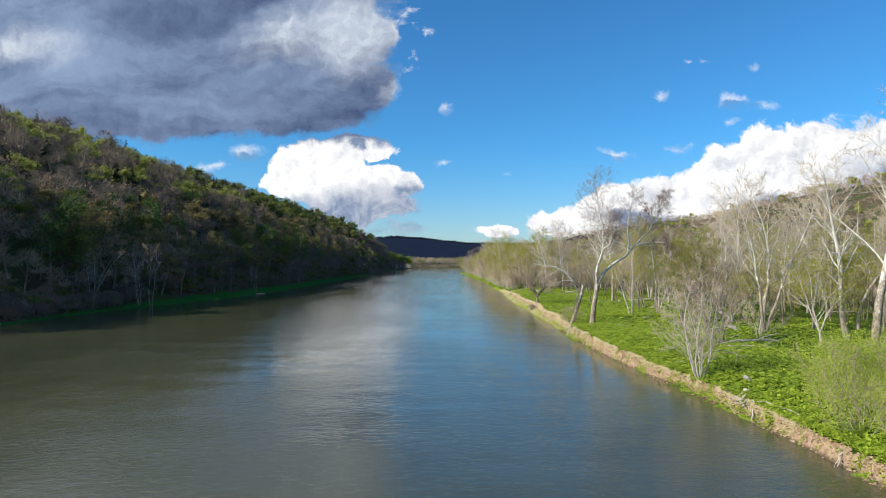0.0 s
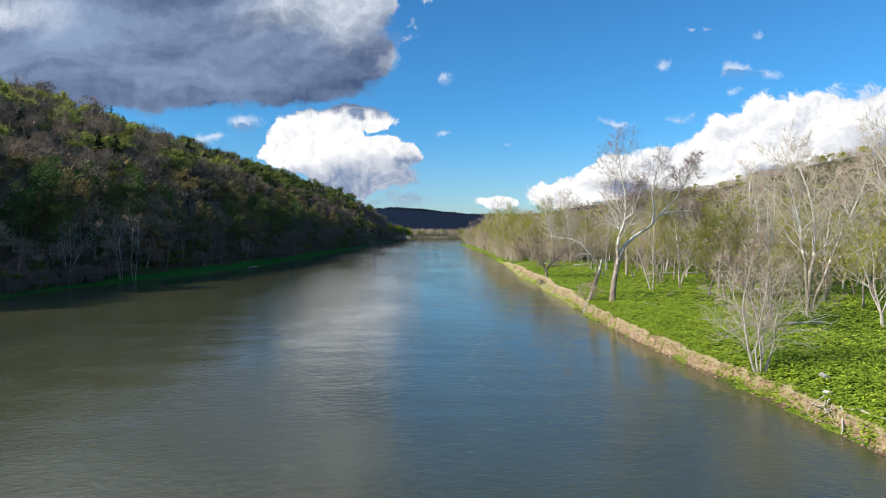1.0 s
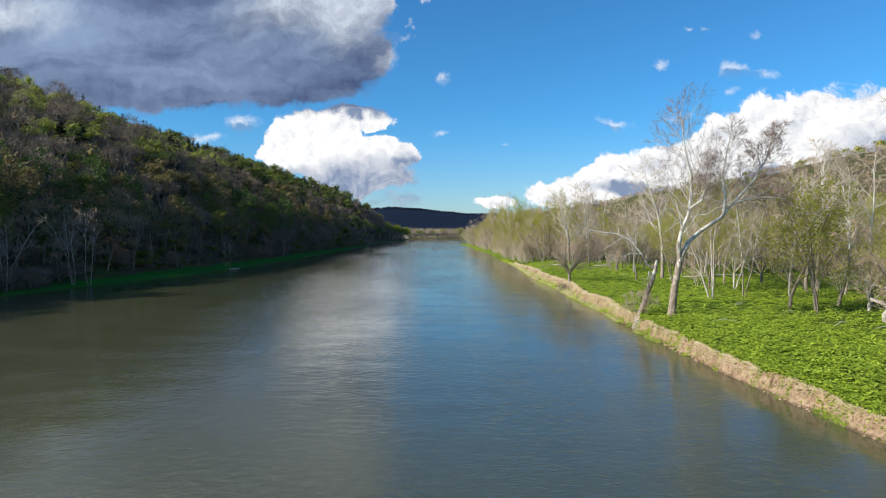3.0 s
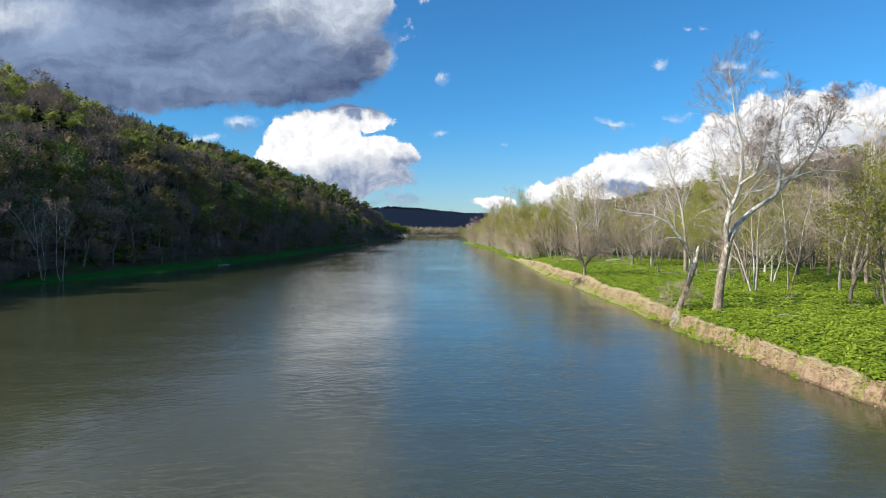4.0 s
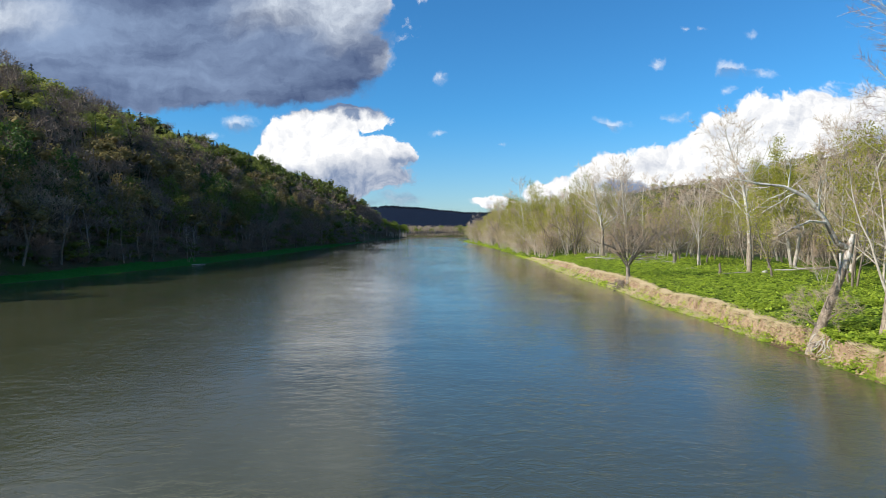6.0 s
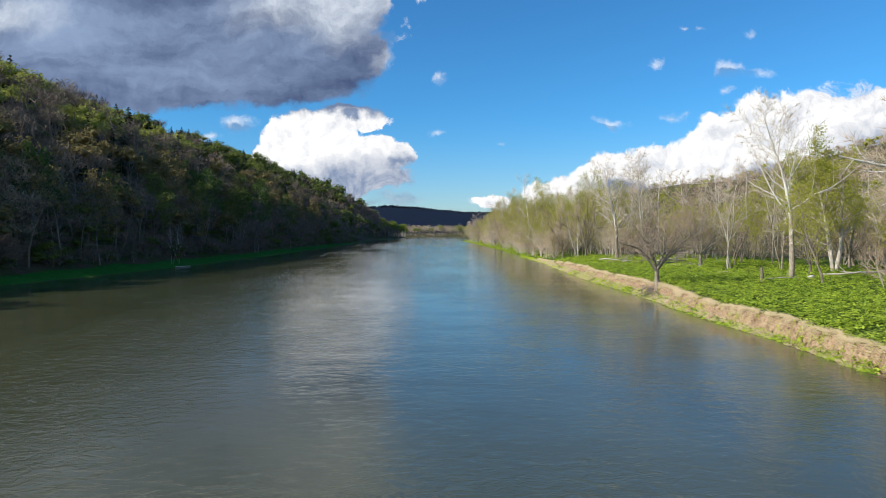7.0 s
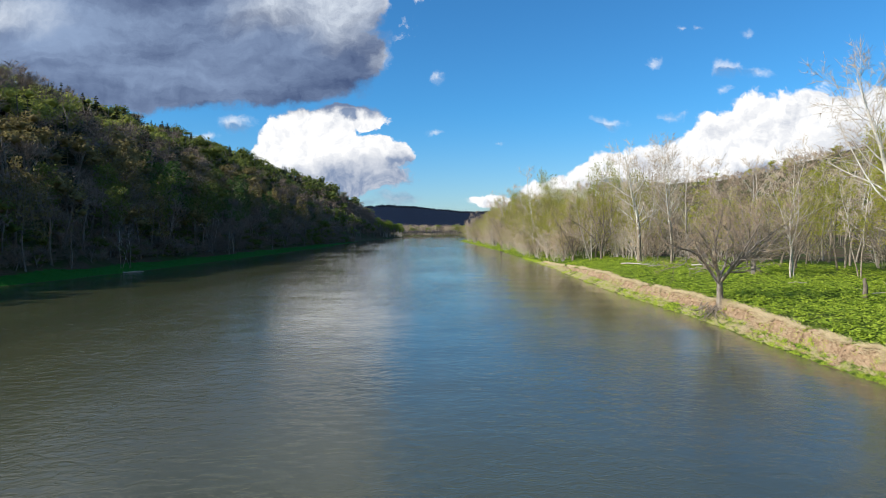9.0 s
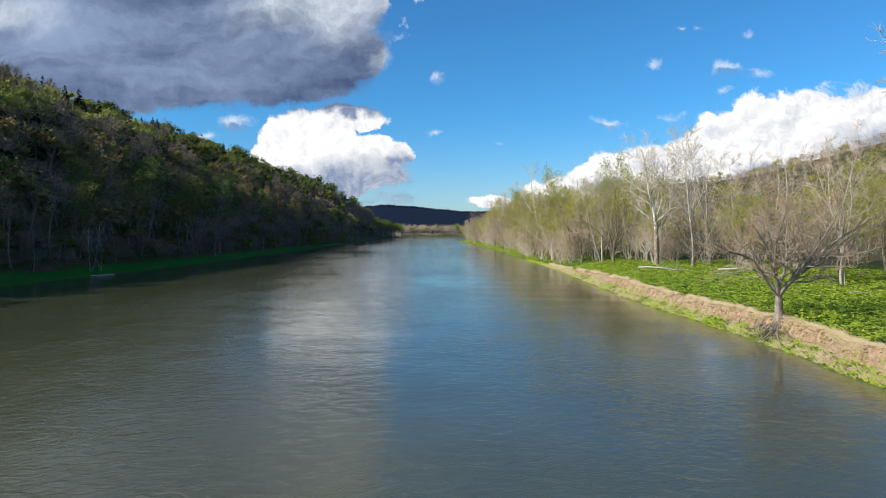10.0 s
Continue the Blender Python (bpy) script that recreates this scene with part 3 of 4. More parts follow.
def thing(name, spec, label, category, grp=""):
    """An empty at the base that carries the parts in spec: (name, mesh)."""
    ob = tagged(new(name), label, category, grp)
    made = {}
    for key, me in spec:
        made[key] = new(key, me)
        made[key].parent = made["crown"] if key == "leaves" and "crown" in made else ob
        if key == "leaves":
            tagged(made[key], "small fresh leaves just out of bud")
    return ob


def stems(rs, count, height, lean, radius, low=0.0):
    """Starting lines of one or several stems from one root."""
    out, turn = [], rs.uniform(0, 6.28)
    for i in range(count):
        turn += 6.28 / max(count, 1) + rs.uniform(-0.5, 0.5)
        tilt = lean * rs.uniform(0.6, 1.25)
        way = (math.cos(turn) * math.sin(tilt), math.sin(turn) * math.sin(tilt), math.cos(tilt))
        out.append(bend(rs, (0.2 * math.cos(turn) * (count > 1), 0.2 * math.sin(turn) * (count > 1), -0.3), way, height * rs.uniform(0.8, 1.05), 9, 0.085, 0.03))
    return out


def make_tree(seed, height, radius, spec, bark_mat, twig_mat, count=1, lean=0.06, leaves=None, leaf_size=0.14, per_tip=2, leaf_part="leaves"):
    """Meshes of a tree: trunk with limbs, twigs and, if any, leaves."""
    rs = np.random.RandomState(seed)
    wood, twigs, tips = Geo(), Geo(), []
    for line in stems(rs, count, height, lean, radius):
        r = radius * (1 if count == 1 else rs.uniform(0.5, 0.8))
        tips += ramify(rs, wood, twigs, line, r, r * 0.15, spec)
    made = [("trunk", wood.mesh("trunk", bark_mat)), ("crown", twigs.mesh("crown", twig_mat))]
    if leaves:
        tips = np.repeat(np.array(tips), per_tip, 0)
        tips = tips + rs.normal(size=tips.shape) * 0.32
        geo = Geo()
        flakes(geo, rs, tips, leaf_size)
        made.append((leaf_part, geo.mesh(leaf_part, leaves)))
    return made


def spec_of(**changes):
    return {**SPEC, **changes}


def stand(made, name, label, category, spots, grp, seed=0, zoff=0.0):
    """One thing from each set of meshes, then copies at (x, y, scale, turn)."""
    first = {}
    for i, (x, y, s, turn) in enumerate(spots):
        m = pose(x, y, float(height(x, y)) + zoff, 0, 0, turn)
        kind = (i * 7 + seed) % len(made)
        if kind not in first:
            ob = first[kind] = thing(name, made[kind], label, category, grp)
            ob.matrix_basis = m
        else:
            ob = copy_thing(first[kind], m)
        ob.scale = (s, s, s)


# single trees on the bank, each by its own place
def bank_sycamore():
    rs = np.random.RandomState(11)
    wood, twigs = Geo(), Geo()
    spec = spec_of(taper=0.6, sides=7, branches=(30, 10), ratio=(0.28, 0.58), first=(0.20, 0.12), segs=(5, 4), twigs=12, twig=0.75, twig_r=0.010, lift=0.07, angle=(0.9, 0.75), thin=0.3, wander=0.17)
    low = np.array([(0, 0, -0.4), (0.05, 0, 0.6), (0.25, 0, 2.8), (0.6, -0.1, 5.0), (0.85, -0.2, 6.3)])
    tube(wood, low, (0.56, 0.43, 0.37, 0.34, 0.33), 10)
    main = np.array([(0.75, -0.2, 6.0), (0.55, -0.3, 7.4), (0.75, -0.7, 9.2), (1.25, -1.2, 10.8), (1.35, -1.6, 12.6), (1.2, -1.8, 15), (0.7, -1.7, 17.2), (0.45, -1.5, 19.4), (0.3, -1.3, 21.4)])
    ramify(rs, wood, twigs, main, 0.27, 0.025, spec)
    limb = np.array([(0.8, -0.2, 6.1), (1.7, -0.1, 7.9), (3.2, 0.1, 9.2), (5.2, 0.3, 10.4), (6.6, 0.4, 12.0), (8.0, 0.6, 13.4), (9.2, 0.9, 14.6), (9.9, 1.2, 16.2), (9.6, 1.4, 17.6)])
    ramify(rs, wood, twigs, limb, 0.26, 0.05, spec_of(thin=0.35, sides=7, branches=(9, 8), ratio=(0.24, 0.5), first=(0.5, 0.12), segs=(5, 3), twigs=11, twig=0.75, twig_r=0.017, lift=0.06))
    for line, r in ((((5.6, 0.3, 10.9), (5.9, 0.6, 12.6), (5.7, 0.9, 15), (6.3, 1.2, 17.6), (6.9, 1.3, 20.4)), 0.19), (((9.7, 1.1, 15.6), (10.6, 1.6, 16.5), (11.4, 2.0, 18.4), (12.2, 2.2, 20.2)), 0.12), (((6.4, 0.4, 11.9), (8.0, -0.4, 12.5), (9.8, -0.9, 12.6), (11.4, -1.2, 12.4)), 0.12), (((1.3, -1.5, 11.4), (2.2, -2.1, 12.2), (2.7, -2.4, 14.0), (3.2, -2.5, 16.2)), 0.14)):
        ramify(rs, wood, twigs, np.array(line), r, 0.03, spec_of(thin=0.35, sides=6, branches=(18, 9), ratio=(0.42, 0.58), first=(0.15, 0.12), segs=(5, 4), twigs=11, twig=0.75, twig_r=0.010, lift=0.07, wander=0.17))
    return [("trunk", wood.mesh("trunk", M_SYC)), ("crown", twigs.mesh("crown", M_FINETWIG))]


def at_place(made, name, x, y, label, category="tree", grp="", turn=0.0, s=1.0, dz=0.0):
    ob = thing(name, made, label, category, grp)
    ob.matrix_basis = pose(x, y, float(height(x, y)) + dz, 0, 0, turn)
    ob.scale = (s, s, s)
    return ob


at_place(bank_sycamore(), "sycamore", 22.9, 96.5, "tall forked sycamore with white upper bark on the river bank")


def broken_tree():
    rs = np.random.RandomState(12)
    wood, twigs = Geo(), Geo()
    tube(wood, [(-0.2, 0, -0.5), (0.1, 0, 0.8), (0.7, -0.1, 2.6), (1.35, -0.3, 4.6), (1.8, -0.5, 6.4), (1.95, -0.6, 7.4)], (0.46, 0.34, 0.28, 0.25, 0.24, 0.12), 9)
    spec = spec_of(sides=6, branches=(8, 5), ratio=(0.26, 0.45), first=(0.35, 0.15), twigs=8, twig=0.7, twig_r=0.012, lift=0.03)
    ramify(rs, wood, twigs, np.array([(1.8, -0.5, 6.5), (0.9, -0.6, 6.9), (0.2, -0.7, 8.2), (-1.0, -0.9, 9.6), (-2.6, -1.1, 10.3), (-4.4, -1.2, 10.5), (-6.2, -1.3, 10.9)]), 0.2, 0.03, spec)
    ramify(rs, wood, twigs, np.array([(0.2, -0.7, 8.1), (-1.2, -1.4, 8.2), (-2.6, -1.9, 7.7), (-3.6, -2.2, 7.3)]), 0.09, 0.02, spec)
    ramify(rs, wood, twigs, np.array([(1.5, -0.4, 5.6), (1.0, -0.9, 6.2), (0.75, -1.2, 5.2), (0.7, -1.3, 4.0)]), 0.09, 0.03, spec_of(sides=5, branches=(4, 3), ratio=(0.4, 0.4), first=(0.4, 0.1), twigs=6, twig=0.5, twig_r=0.011, lift=-0.05))
    for i in range(9):
        a = rs.uniform(0, 6.28)
        p = along(np.array([(0.1, 0, 0.5), (0.7, -0.1, 2.6)]), rs.uniform(0, 1))[0]
        ramify(rs, wood, twigs, bend(rs, p, (math.cos(a), math.sin(a), 0.5), rs.uniform(1.5, 3), 4, 0.2, 0.02), 0.04, 0.01, spec_of(sides=4, branches=(5, 3), ratio=(0.45, 0.4), first=(0.2, 0.1), twigs=7, twig=0.5, twig_r=0.009, lift=0.03))
    return [("trunk", wood.mesh("trunk", M_SYC)), ("crown", twigs.mesh("crown", M_PALETWIG))]


at_place(broken_tree(), "broken_sycamore", 19.95, 98.9, "leaning sycamore with snapped top and one arching limb")


def many_stems(seed, height, count, lean, twig_mat=M_PALETWIG, bark_mat=M_GREYBARK, tw=7):
    return make_tree(seed, height, 0.17, spec_of(sides=7, branches=(9, 5), ratio=(0.36, 0.42), first=(0.25, 0.15), angle=(0.8, 0.75), twigs=tw, twig=0.75, twig_r=0.018, lift=0.05), bark_mat, twig_mat, count, lean)


def bank_shrub():
    return make_tree(21, 9.6, 0.15, spec_of(sides=7, branches=(13, 6), ratio=(0.42, 0.45), first=(0.12, 0.12), angle=(0.95, 0.85), segs=(5, 3), twigs=6, twig=0.6, twig_r=0.012, lift=0.03, wander=0.2, thin=0.42), M_GREYBARK, M_PALETWIG, 6, 0.34)


at_place(bank_shrub(), "bare_shrub", 22.7, 55.6, "leafless many-stemmed grey tree close to the bank edge")
at_place(many_stems(22, 10.0, 5, 0.5, M_TWIG, M_BARK), "bare_shrub", 32.0, 72.5, "leafless dark many-stemmed tree with low spreading limbs")


def spreading(seed, height, radius, count, bark_mat, twig_mat, split=0.22, lean=0.62, leaves=None, twigs_n=6, light=False):
    """A short trunk that parts into several crooked limbs."""
    rs = np.random.RandomState(seed)
    wood, twigs, tips = Geo(), Geo(), []
    top = bend(rs, (0, 0, -0.4), (rs.normal() * 0.05, rs.normal() * 0.05, 1), height * split + 0.4, 4, 0.05, 0.02)
    tube(wood, top, np.linspace(radius * 1.25, radius * 0.85, 5), 9)
    turn = rs.uniform(0, 6.28)
    spec = spec_of(light=light, sides=6 if light else 7, branches=(7, 5) if light else (8, 6), ratio=(0.46, 0.45), first=(0.12, 0.12), angle=(0.85, 0.8), segs=(5, 3), twigs=twigs_n, twig=0.75, twig_r=0.016, lift=0.04, wander=0.2, thin=0.6)
    for i in range(count):
        turn += 6.28 / count + rs.uniform(-0.4, 0.4)
        tilt = lean * rs.uniform(0.35, 1.3)
        way = (math.cos(turn) * math.sin(tilt), math.sin(turn) * math.sin(tilt), math.cos(tilt))
        start = along(top, 1 - 0.1 * rs.uniform())[0]
        line = bend(rs, start, way, height * (1 - split) * rs.uniform(0.75, 1.0), 7, 0.15, 0.04)
        r = radius * rs.uniform(0.45, 0.65)
        tips += ramify(rs, wood, twigs, line, r, r * 0.15, spec)
    made = [("trunk", wood.mesh("trunk", bark_mat)), ("crown", twigs.mesh("crown", twig_mat))]
    if leaves:
        spots = np.array(tips)
        geo = Geo()
        spots = np.repeat(spots, 4, 0)
        flakes(geo, rs, spots + rs.normal(size=spots.shape) * 0.35, 0.11)
        made.append(("leaves", geo.mesh("leaves", leaves)))
    return made


def walnut(seed, height, radius=0.27):
    return spreading(seed, height, radius, 7, M_WALNUT, M_TWIG, 0.2, 0.62, None, 6)


at_place(walnut(31, 10.5), "walnut_tree", 21.5, 142.6, "leafless spreading tree with rough brown bark on the bank")
at_place(walnut(32, 11.0, 0.26), "walnut_tree", 36.8, 167.0, "leafless spreading tree standing back from the bank")
at_place(many_stems(33, 15, 3, 0.1), "bare_tree", 39.6, 163.5, "slim leafless grey tree with several stems")
at_place(many_stems(34, 13, 3, 0.22, M_TWIG), "bare_tree", 33.0, 110.0, "leafless grey tree with upright forked stems")


def sycamore(seed, height, radius, count=1, lean=0.08, first=0.3, reach=0.29):
    return make_tree(seed, height, radius, spec_of(sides=8, taper=0.6, thin=0.38, branches=(21, 8), ratio=(reach, 0.45), first=(first, 0.15), angle=(0.8, 0.8), segs=(5, 3), twigs=9, twig=0.9, twig_r=0.019, lift=0.05, wander=0.15), M_SYC, M_PALETWIG, count, lean)


WHITE = "slender bare sycamore with pale flaking bark"
for i, (x, y, h, r, c, lean, turn, note) in enumerate((
        (43.3, 84.9, 21, 0.36, 3, 0.16, 30, "clump of white sycamore stems leaning apart in green plants"),
        (45.3, 66.0, 26, 0.48, 1, 0.06, 80, "tall white sycamore with thick pale trunk among green plants"),
        (49.5, 77.0, 22, 0.42, 1, 0.2, 200, "leaning sycamore with brown flaking lower trunk"),
        (51.5, 121.0, 21, 0.24, 1, 0.05, 10, WHITE), (53.5, 121.5, 22, 0.26, 1, 0.05, 130, WHITE),
        (33.0, 199.0, 22, 0.42, 1, 0.10, 100, "tall white sycamore at the edge of the bare wood"),
        (37.5, 196.0, 20, 0.30, 2, 0.14, 250, "twin-stemmed white sycamore at the edge of the bare wood"),
        (62.0, 100.5, 22, 0.30, 2, 0.1, 60, WHITE), (46.0, 105.0, 19, 0.22, 1, 0.08, 190, WHITE), (58.0, 88.0, 23, 0.28, 1, 0.08, 170, WHITE), (41.0, 128.0, 18, 0.2, 2, 0.1, 20, WHITE), (60, 140, 20, 0.24, 1, 0.07, 45, WHITE))):
    at_place(sycamore(50 + i, h, r, c, lean), "sycamore", x, y, note, "tree", "sycamores of the flood plain", turn)

# mixed wood of the flood plain
BUDDING = [make_tree(70 + i, 12 + i, 0.18, spec_of(light=True, sides=6, branches=(11, 5), ratio=(0.40, 0.45), first=(0.18, 0.15), twigs=6, twig=0.9), M_BARK, M_TWIG, 1 + i % 2, 0.16, M_BUD, 0.11, 7) for i in range(4)]
BARE = [make_tree(80 + i, 10.5 + 1.5 * i, 0.18, spec_of(light=True, sides=6, branches=(11, 5), ratio=(0.38, 0.45), first=(0.15, 0.15), twigs=9, twig=1.0, twig_r=0.016), M_GREYBARK if i % 2 else M_BARK, M_PALETWIG if i % 2 else M_TWIG, 1 + i % 3, 0.18) for i in range(5)]
YOUNG = [make_tree(90 + i, 16 + 2 * i, 0.2, spec_of(light=True, sides=6, branches=(12, 5), ratio=(0.25, 0.45), first=(0.35, 0.15), twigs=8, twig=0.9), M_SYC, M_PALETWIG, 1 + i % 2, 0.1) for i in range(3)]
BRUSH = [make_tree(100 + i, 4.5 + i, 0.05, spec_of(light=True, sides=4, levels=1, branches=(9,), ratio=(0.45,), first=(0.15,), angle=(0.8,), segs=(3,), twigs=11, twig=0.85, twig_r=0.014), M_GREYBARK, M_PALETWIG if i % 2 else M_TWIG, 5 + i, 0.45, M_BUD if i == 2 else None, 0.09, 1) for i in range(4)]


EDGE = [spreading(120 + i, 9.0 + 0.9 * i, 0.2, 4 + i % 3, M_GREYBARK if i % 2 else M_BARK, M_PALETWIG if i % 2 else M_TWIG, 0.12, 0.7, M_BUD if i in (1, 3) else None, 4, True) for i in range(5)]


def edge_of_wood(y):
    return np.interp(y, (20, 60, 110, 170, 188, 203, 215, 240, 300, 400, 475, 545, 610, 760), (66, 68, 68, 66, 54, 33, 27, 25, 24, 23.5, 19, 16.5, 23, 64))


def scatter(rs, count, ylo, yhi, depth, gap, taken, power=1.6, start=0.0):
    spots, tries = [], 0
    while len(spots) < count and tries < count * 60:
        tries += 1
        y = ylo + (yhi - ylo) * rs.uniform() ** power
        x = edge_of_wood(y) + start + depth * rs.uniform() ** 1.3
        if all((x - a) ** 2 + (y - b) ** 2 > gap * gap for a, b in taken):
            taken.append((x, y))
            spots.append((x, y, rs.uniform(0.75, 1.15) * float(np.interp(y, (150, 260), (1, 1.3))), rs.uniform(0, 360)))
    return spots


rs = np.random.RandomState(5)
taken = [(43.3, 84.9), (45.3, 66), (49.5, 77), (51.5, 121), (33, 199), (37.5, 196), (54.5, 169.5), (62, 100.5), (36.8, 167), (39.6, 163.5), (39.5, 146.8), (52, 158)]
def sparse(rs, count, gap, taken):
    spots, tries = [], 0
    while len(spots) < count and tries < 4000:
        tries += 1
        y = rs.uniform(66, 200)
        x = rs.uniform(38, 70)
        if all((x - a) ** 2 + (y - b) ** 2 > gap * gap for a, b in taken):
            taken.append((x, y))
            spots.append((x, y, rs.uniform(0.8, 1.15), rs.uniform(0, 360)))
    return spots


PLAIN = "thin bare tree standing in the green plain"
stand(BARE, "bare_tree", PLAIN, "tree", sparse(rs, 16, 6.0, taken), "scattered trees of the green plain")
stand(EDGE, "crooked_tree", "crooked small tree standing in the green plain", "tree", sparse(rs, 14, 6.0, taken), "scattered trees of the green plain")
stand(YOUNG, "young_sycamore", "slim pale sycamore standing in the green plain", "tree", sparse(rs, 14, 5.5, taken), "scattered trees of the green plain")
stand(BUDDING, "budding_tree", "slim tree in yellow-green bud in the green plain", "tree", sparse(rs, 16, 5.0, taken), "scattered trees of the green plain", 1)
stand(BRUSH, "brush", "leafless bush standing in the green plain", "shrub", sparse(rs, 12, 5.0, taken), "scattered bushes of the green plain")
at_place(sycamore(171, 20.5, 0.36, 1, 0.03, 0.38, 0.36), "sycamore", 39.7, 147.0, "big white sycamore with heavy spreading limbs in the green plain", "tree", "sycamores of the flood plain", 30)
at_place(make_tree(172, 18, 0.42, spec_of(branches=(13, 6), ratio=(0.36, 0.45), first=(0.22, 0.15), twigs=6, twig=0.8, lift=0.06), M_GREYBARK, M_TWIG, 3, 0.2, M_BUD, 0.11, 14), "budding_tree", 52.0, 158.0, "big several-stemmed tree in yellow-green bud", "tree", "", 60)
stand(BUDDING, "budding_tree", "slim tree in yellow-green bud in the flood-plain wood", "tree", scatter(rs, 98, 55, 540, 34, 3.3, taken, 1.1, 1), "budding trees of the flood plain")
stand(EDGE, "edge_tree", "broad crooked small tree at the edge of the wood", "tree", scatter(rs, 62, 75, 480, 12, 4.0, taken, 1.1, -1), "crooked trees along the wood", 2)
stand(BARE, "bare_tree", "leafless grey-brown tree in the flood-plain wood", "tree", scatter(rs, 112, 50, 530, 34, 3.0, taken, 1.2), "bare trees of the flood plain", 1)
stand(YOUNG, "young_sycamore", "slender pale-barked bare sycamore in the wood", "tree", scatter(rs, 26, 55, 420, 25, 3.0, taken, 1.2), "young sycamores of the flood plain")
stand(BRUSH, "brush", "tangled leafless brush at the edge of the wood", "shrub", scatter(rs, 70, 50, 460, 26, 1.8, taken, 1.4) + scatter(rs, 60, 170, 480, 6, 1.6, taken, 1.2, -2.0), "brush along the wood")
WILLOW = [make_tree(110 + i, 4.6, 0.06, spec_of(sides=5, levels=1, branches=(10,), ratio=(0.42,), first=(0.1,), angle=(0.6,), segs=(4,), twigs=12, twig=0.7, twig_r=0.008), M_GREYBARK, M_TWIG, 7, 0.62, M_WILLOW, 0.055, 6) for i in range(2)]
stand(WILLOW, "willow_bush", "fresh green leafing willow bush near the bank edge", "bush", [(24.9, 37.5, 0.95, 0), (26.6, 39.5, 1.05, 90), (27.6, 42.6, 1.0, 200), (29.5, 45, 0.9, 20), (28.6, 40, 1.05, 60), (25.2, 34.5, 0.8, 80), (31, 47.5, 0.75, 140), (26.2, 43.6, 0.6, 10)], "willow bushes")

# ---- woods too many to count ----
def low_tree(rs, kind):
    """Vertices, triangles and slots (0 wood, 1 crown) of a tree seen from afar, one unit high."""
    wood, crown = Geo(), Geo()
    if kind == "conifer":
        tube(wood, [(0, 0, 0), (0, 0, 0.95)], (0.018, 0.003), 3)
        n = 120
        z = 0.10 + 0.90 * rs.uniform(size=n) ** 1.15
        a, r = rs.uniform(0, 6.28, n), 0.23 * (1.02 - z) ** 0.85 * rs.uniform(0.55, 1.1, n)
        base = np.stack([0 * a, 0 * a, z], 1)
        tip = np.stack([np.cos(a) * r, np.sin(a) * r, z - 0.55 * r], 1)
        w = 0.40 * r[:, None] + 0.010
        side = np.stack([-np.sin(a), np.cos(a), 0 * a], 1) * w
        mid = base * 0.45 + tip * 0.55
        v = np.stack([base, mid + side, tip, mid - side], 1)
        i = np.arange(n)[:, None] * 4
        crown.add(v, np.concatenate([i + (0, 1, 2), i + (0, 2, 3)], 1))
    else:
        line = bend(rs, (0, 0, 0), (rs.normal() * 0.05, rs.normal() * 0.05, 1), 0.8, 2 if kind in ("far", "farbare", "ridge") else 4, 0.06, 0.02)
        tube(wood, line, np.linspace(0.016, 0.004, len(line)), 3)
        few = kind in ("far", "farbare", "ridge")
        count = 3 if kind == "ridge" else 5 if few else 10
        lobes, sizes = [], []
        for i in range(count):
            a, r = rs.uniform(0, 6.28), 0.19 * math.sqrt(rs.uniform())
            z = 0.86 - 0.5 * (r / 0.19) ** 1.6 * rs.uniform(0.3, 1.0) - 0.10 * rs.uniform()
            lobes.append((math.cos(a) * r, math.sin(a) * r, z))
            sizes.append(rs.uniform(0.07, 0.125) * (1.35 if few else 1))
            if not few or i < 3:
                p = along(line, min(0.95, max(0.3, z - 0.12)))[0]
                spikes(wood, [p], [np.array(lobes[-1])], [0.0042])
        lobes, sizes = np.array(lobes), np.array(sizes)
        n = {"leafy": 620, "bare": 520, "far": 44, "farbare": 42, "ridge": 12}[kind]
        if kind in ("leafy", "far", "ridge"):
            for at, size in zip(lobes, sizes):
                o = np.array([(1, 0, 0), (-1, 0, 0), (0, 1, 0), (0, -1, 0), (0, 0, 1), (0, 0, -1)]) * size * rs.uniform(0.4, 0.72, (6, 1)) + at
                crown.add(o, [(0, 2, 4), (2, 1, 4), (1, 3, 4), (3, 0, 4), (2, 0, 5), (1, 2, 5), (3, 1, 5), (0, 3, 5)])
        pick = rs.randint(len(lobes), size=n)
        d = rs.normal(size=(n, 3))
        d[:, 2] = np.abs(d[:, 2]) * 1.1 - 0.35
        d /= np.linalg.norm(d, axis=1, keepdims=True)
        c = lobes[pick] + d * sizes[pick][:, None] * rs.uniform(0.7, 1.12, (n, 1))
        if kind in ("bare", "farbare"):
            m = int(n * 0.94) if kind == "bare" else n // 2
            up = d * 0.8 + rs.normal(size=(n, 3)) * 0.30 + (0, 0, 0.50)
            tips = (c + up * rs.uniform(0.02, 0.06, n)[:, None])[:m]
            if kind == "bare":
                blades(crown, rs, (c - up * 0.045)[:m], tips, 0.0021)
            else:
                spikes(crown, (c - up * 0.06)[:m], tips, np.full(m, 0.008))
            scales(crown, rs, c[m:], (d + rs.normal(size=(n, 3)) * 0.6)[m:], 0.026 if kind == "bare" else 0.050, 0.22)
        else:
            scales(crown, rs, c, d + rs.normal(size=(n, 3)) * 0.35, {"leafy": 0.0155, "far": 0.055, "ridge": 0.13}[kind])
    v1, f1 = wood.arrays()
    v2, f2 = crown.arrays()
    return np.concatenate([v1, v2]), np.concatenate([f1, f2 + len(v1)]), np.concatenate([np.zeros(len(f1), int), np.ones(len(f2), int)])


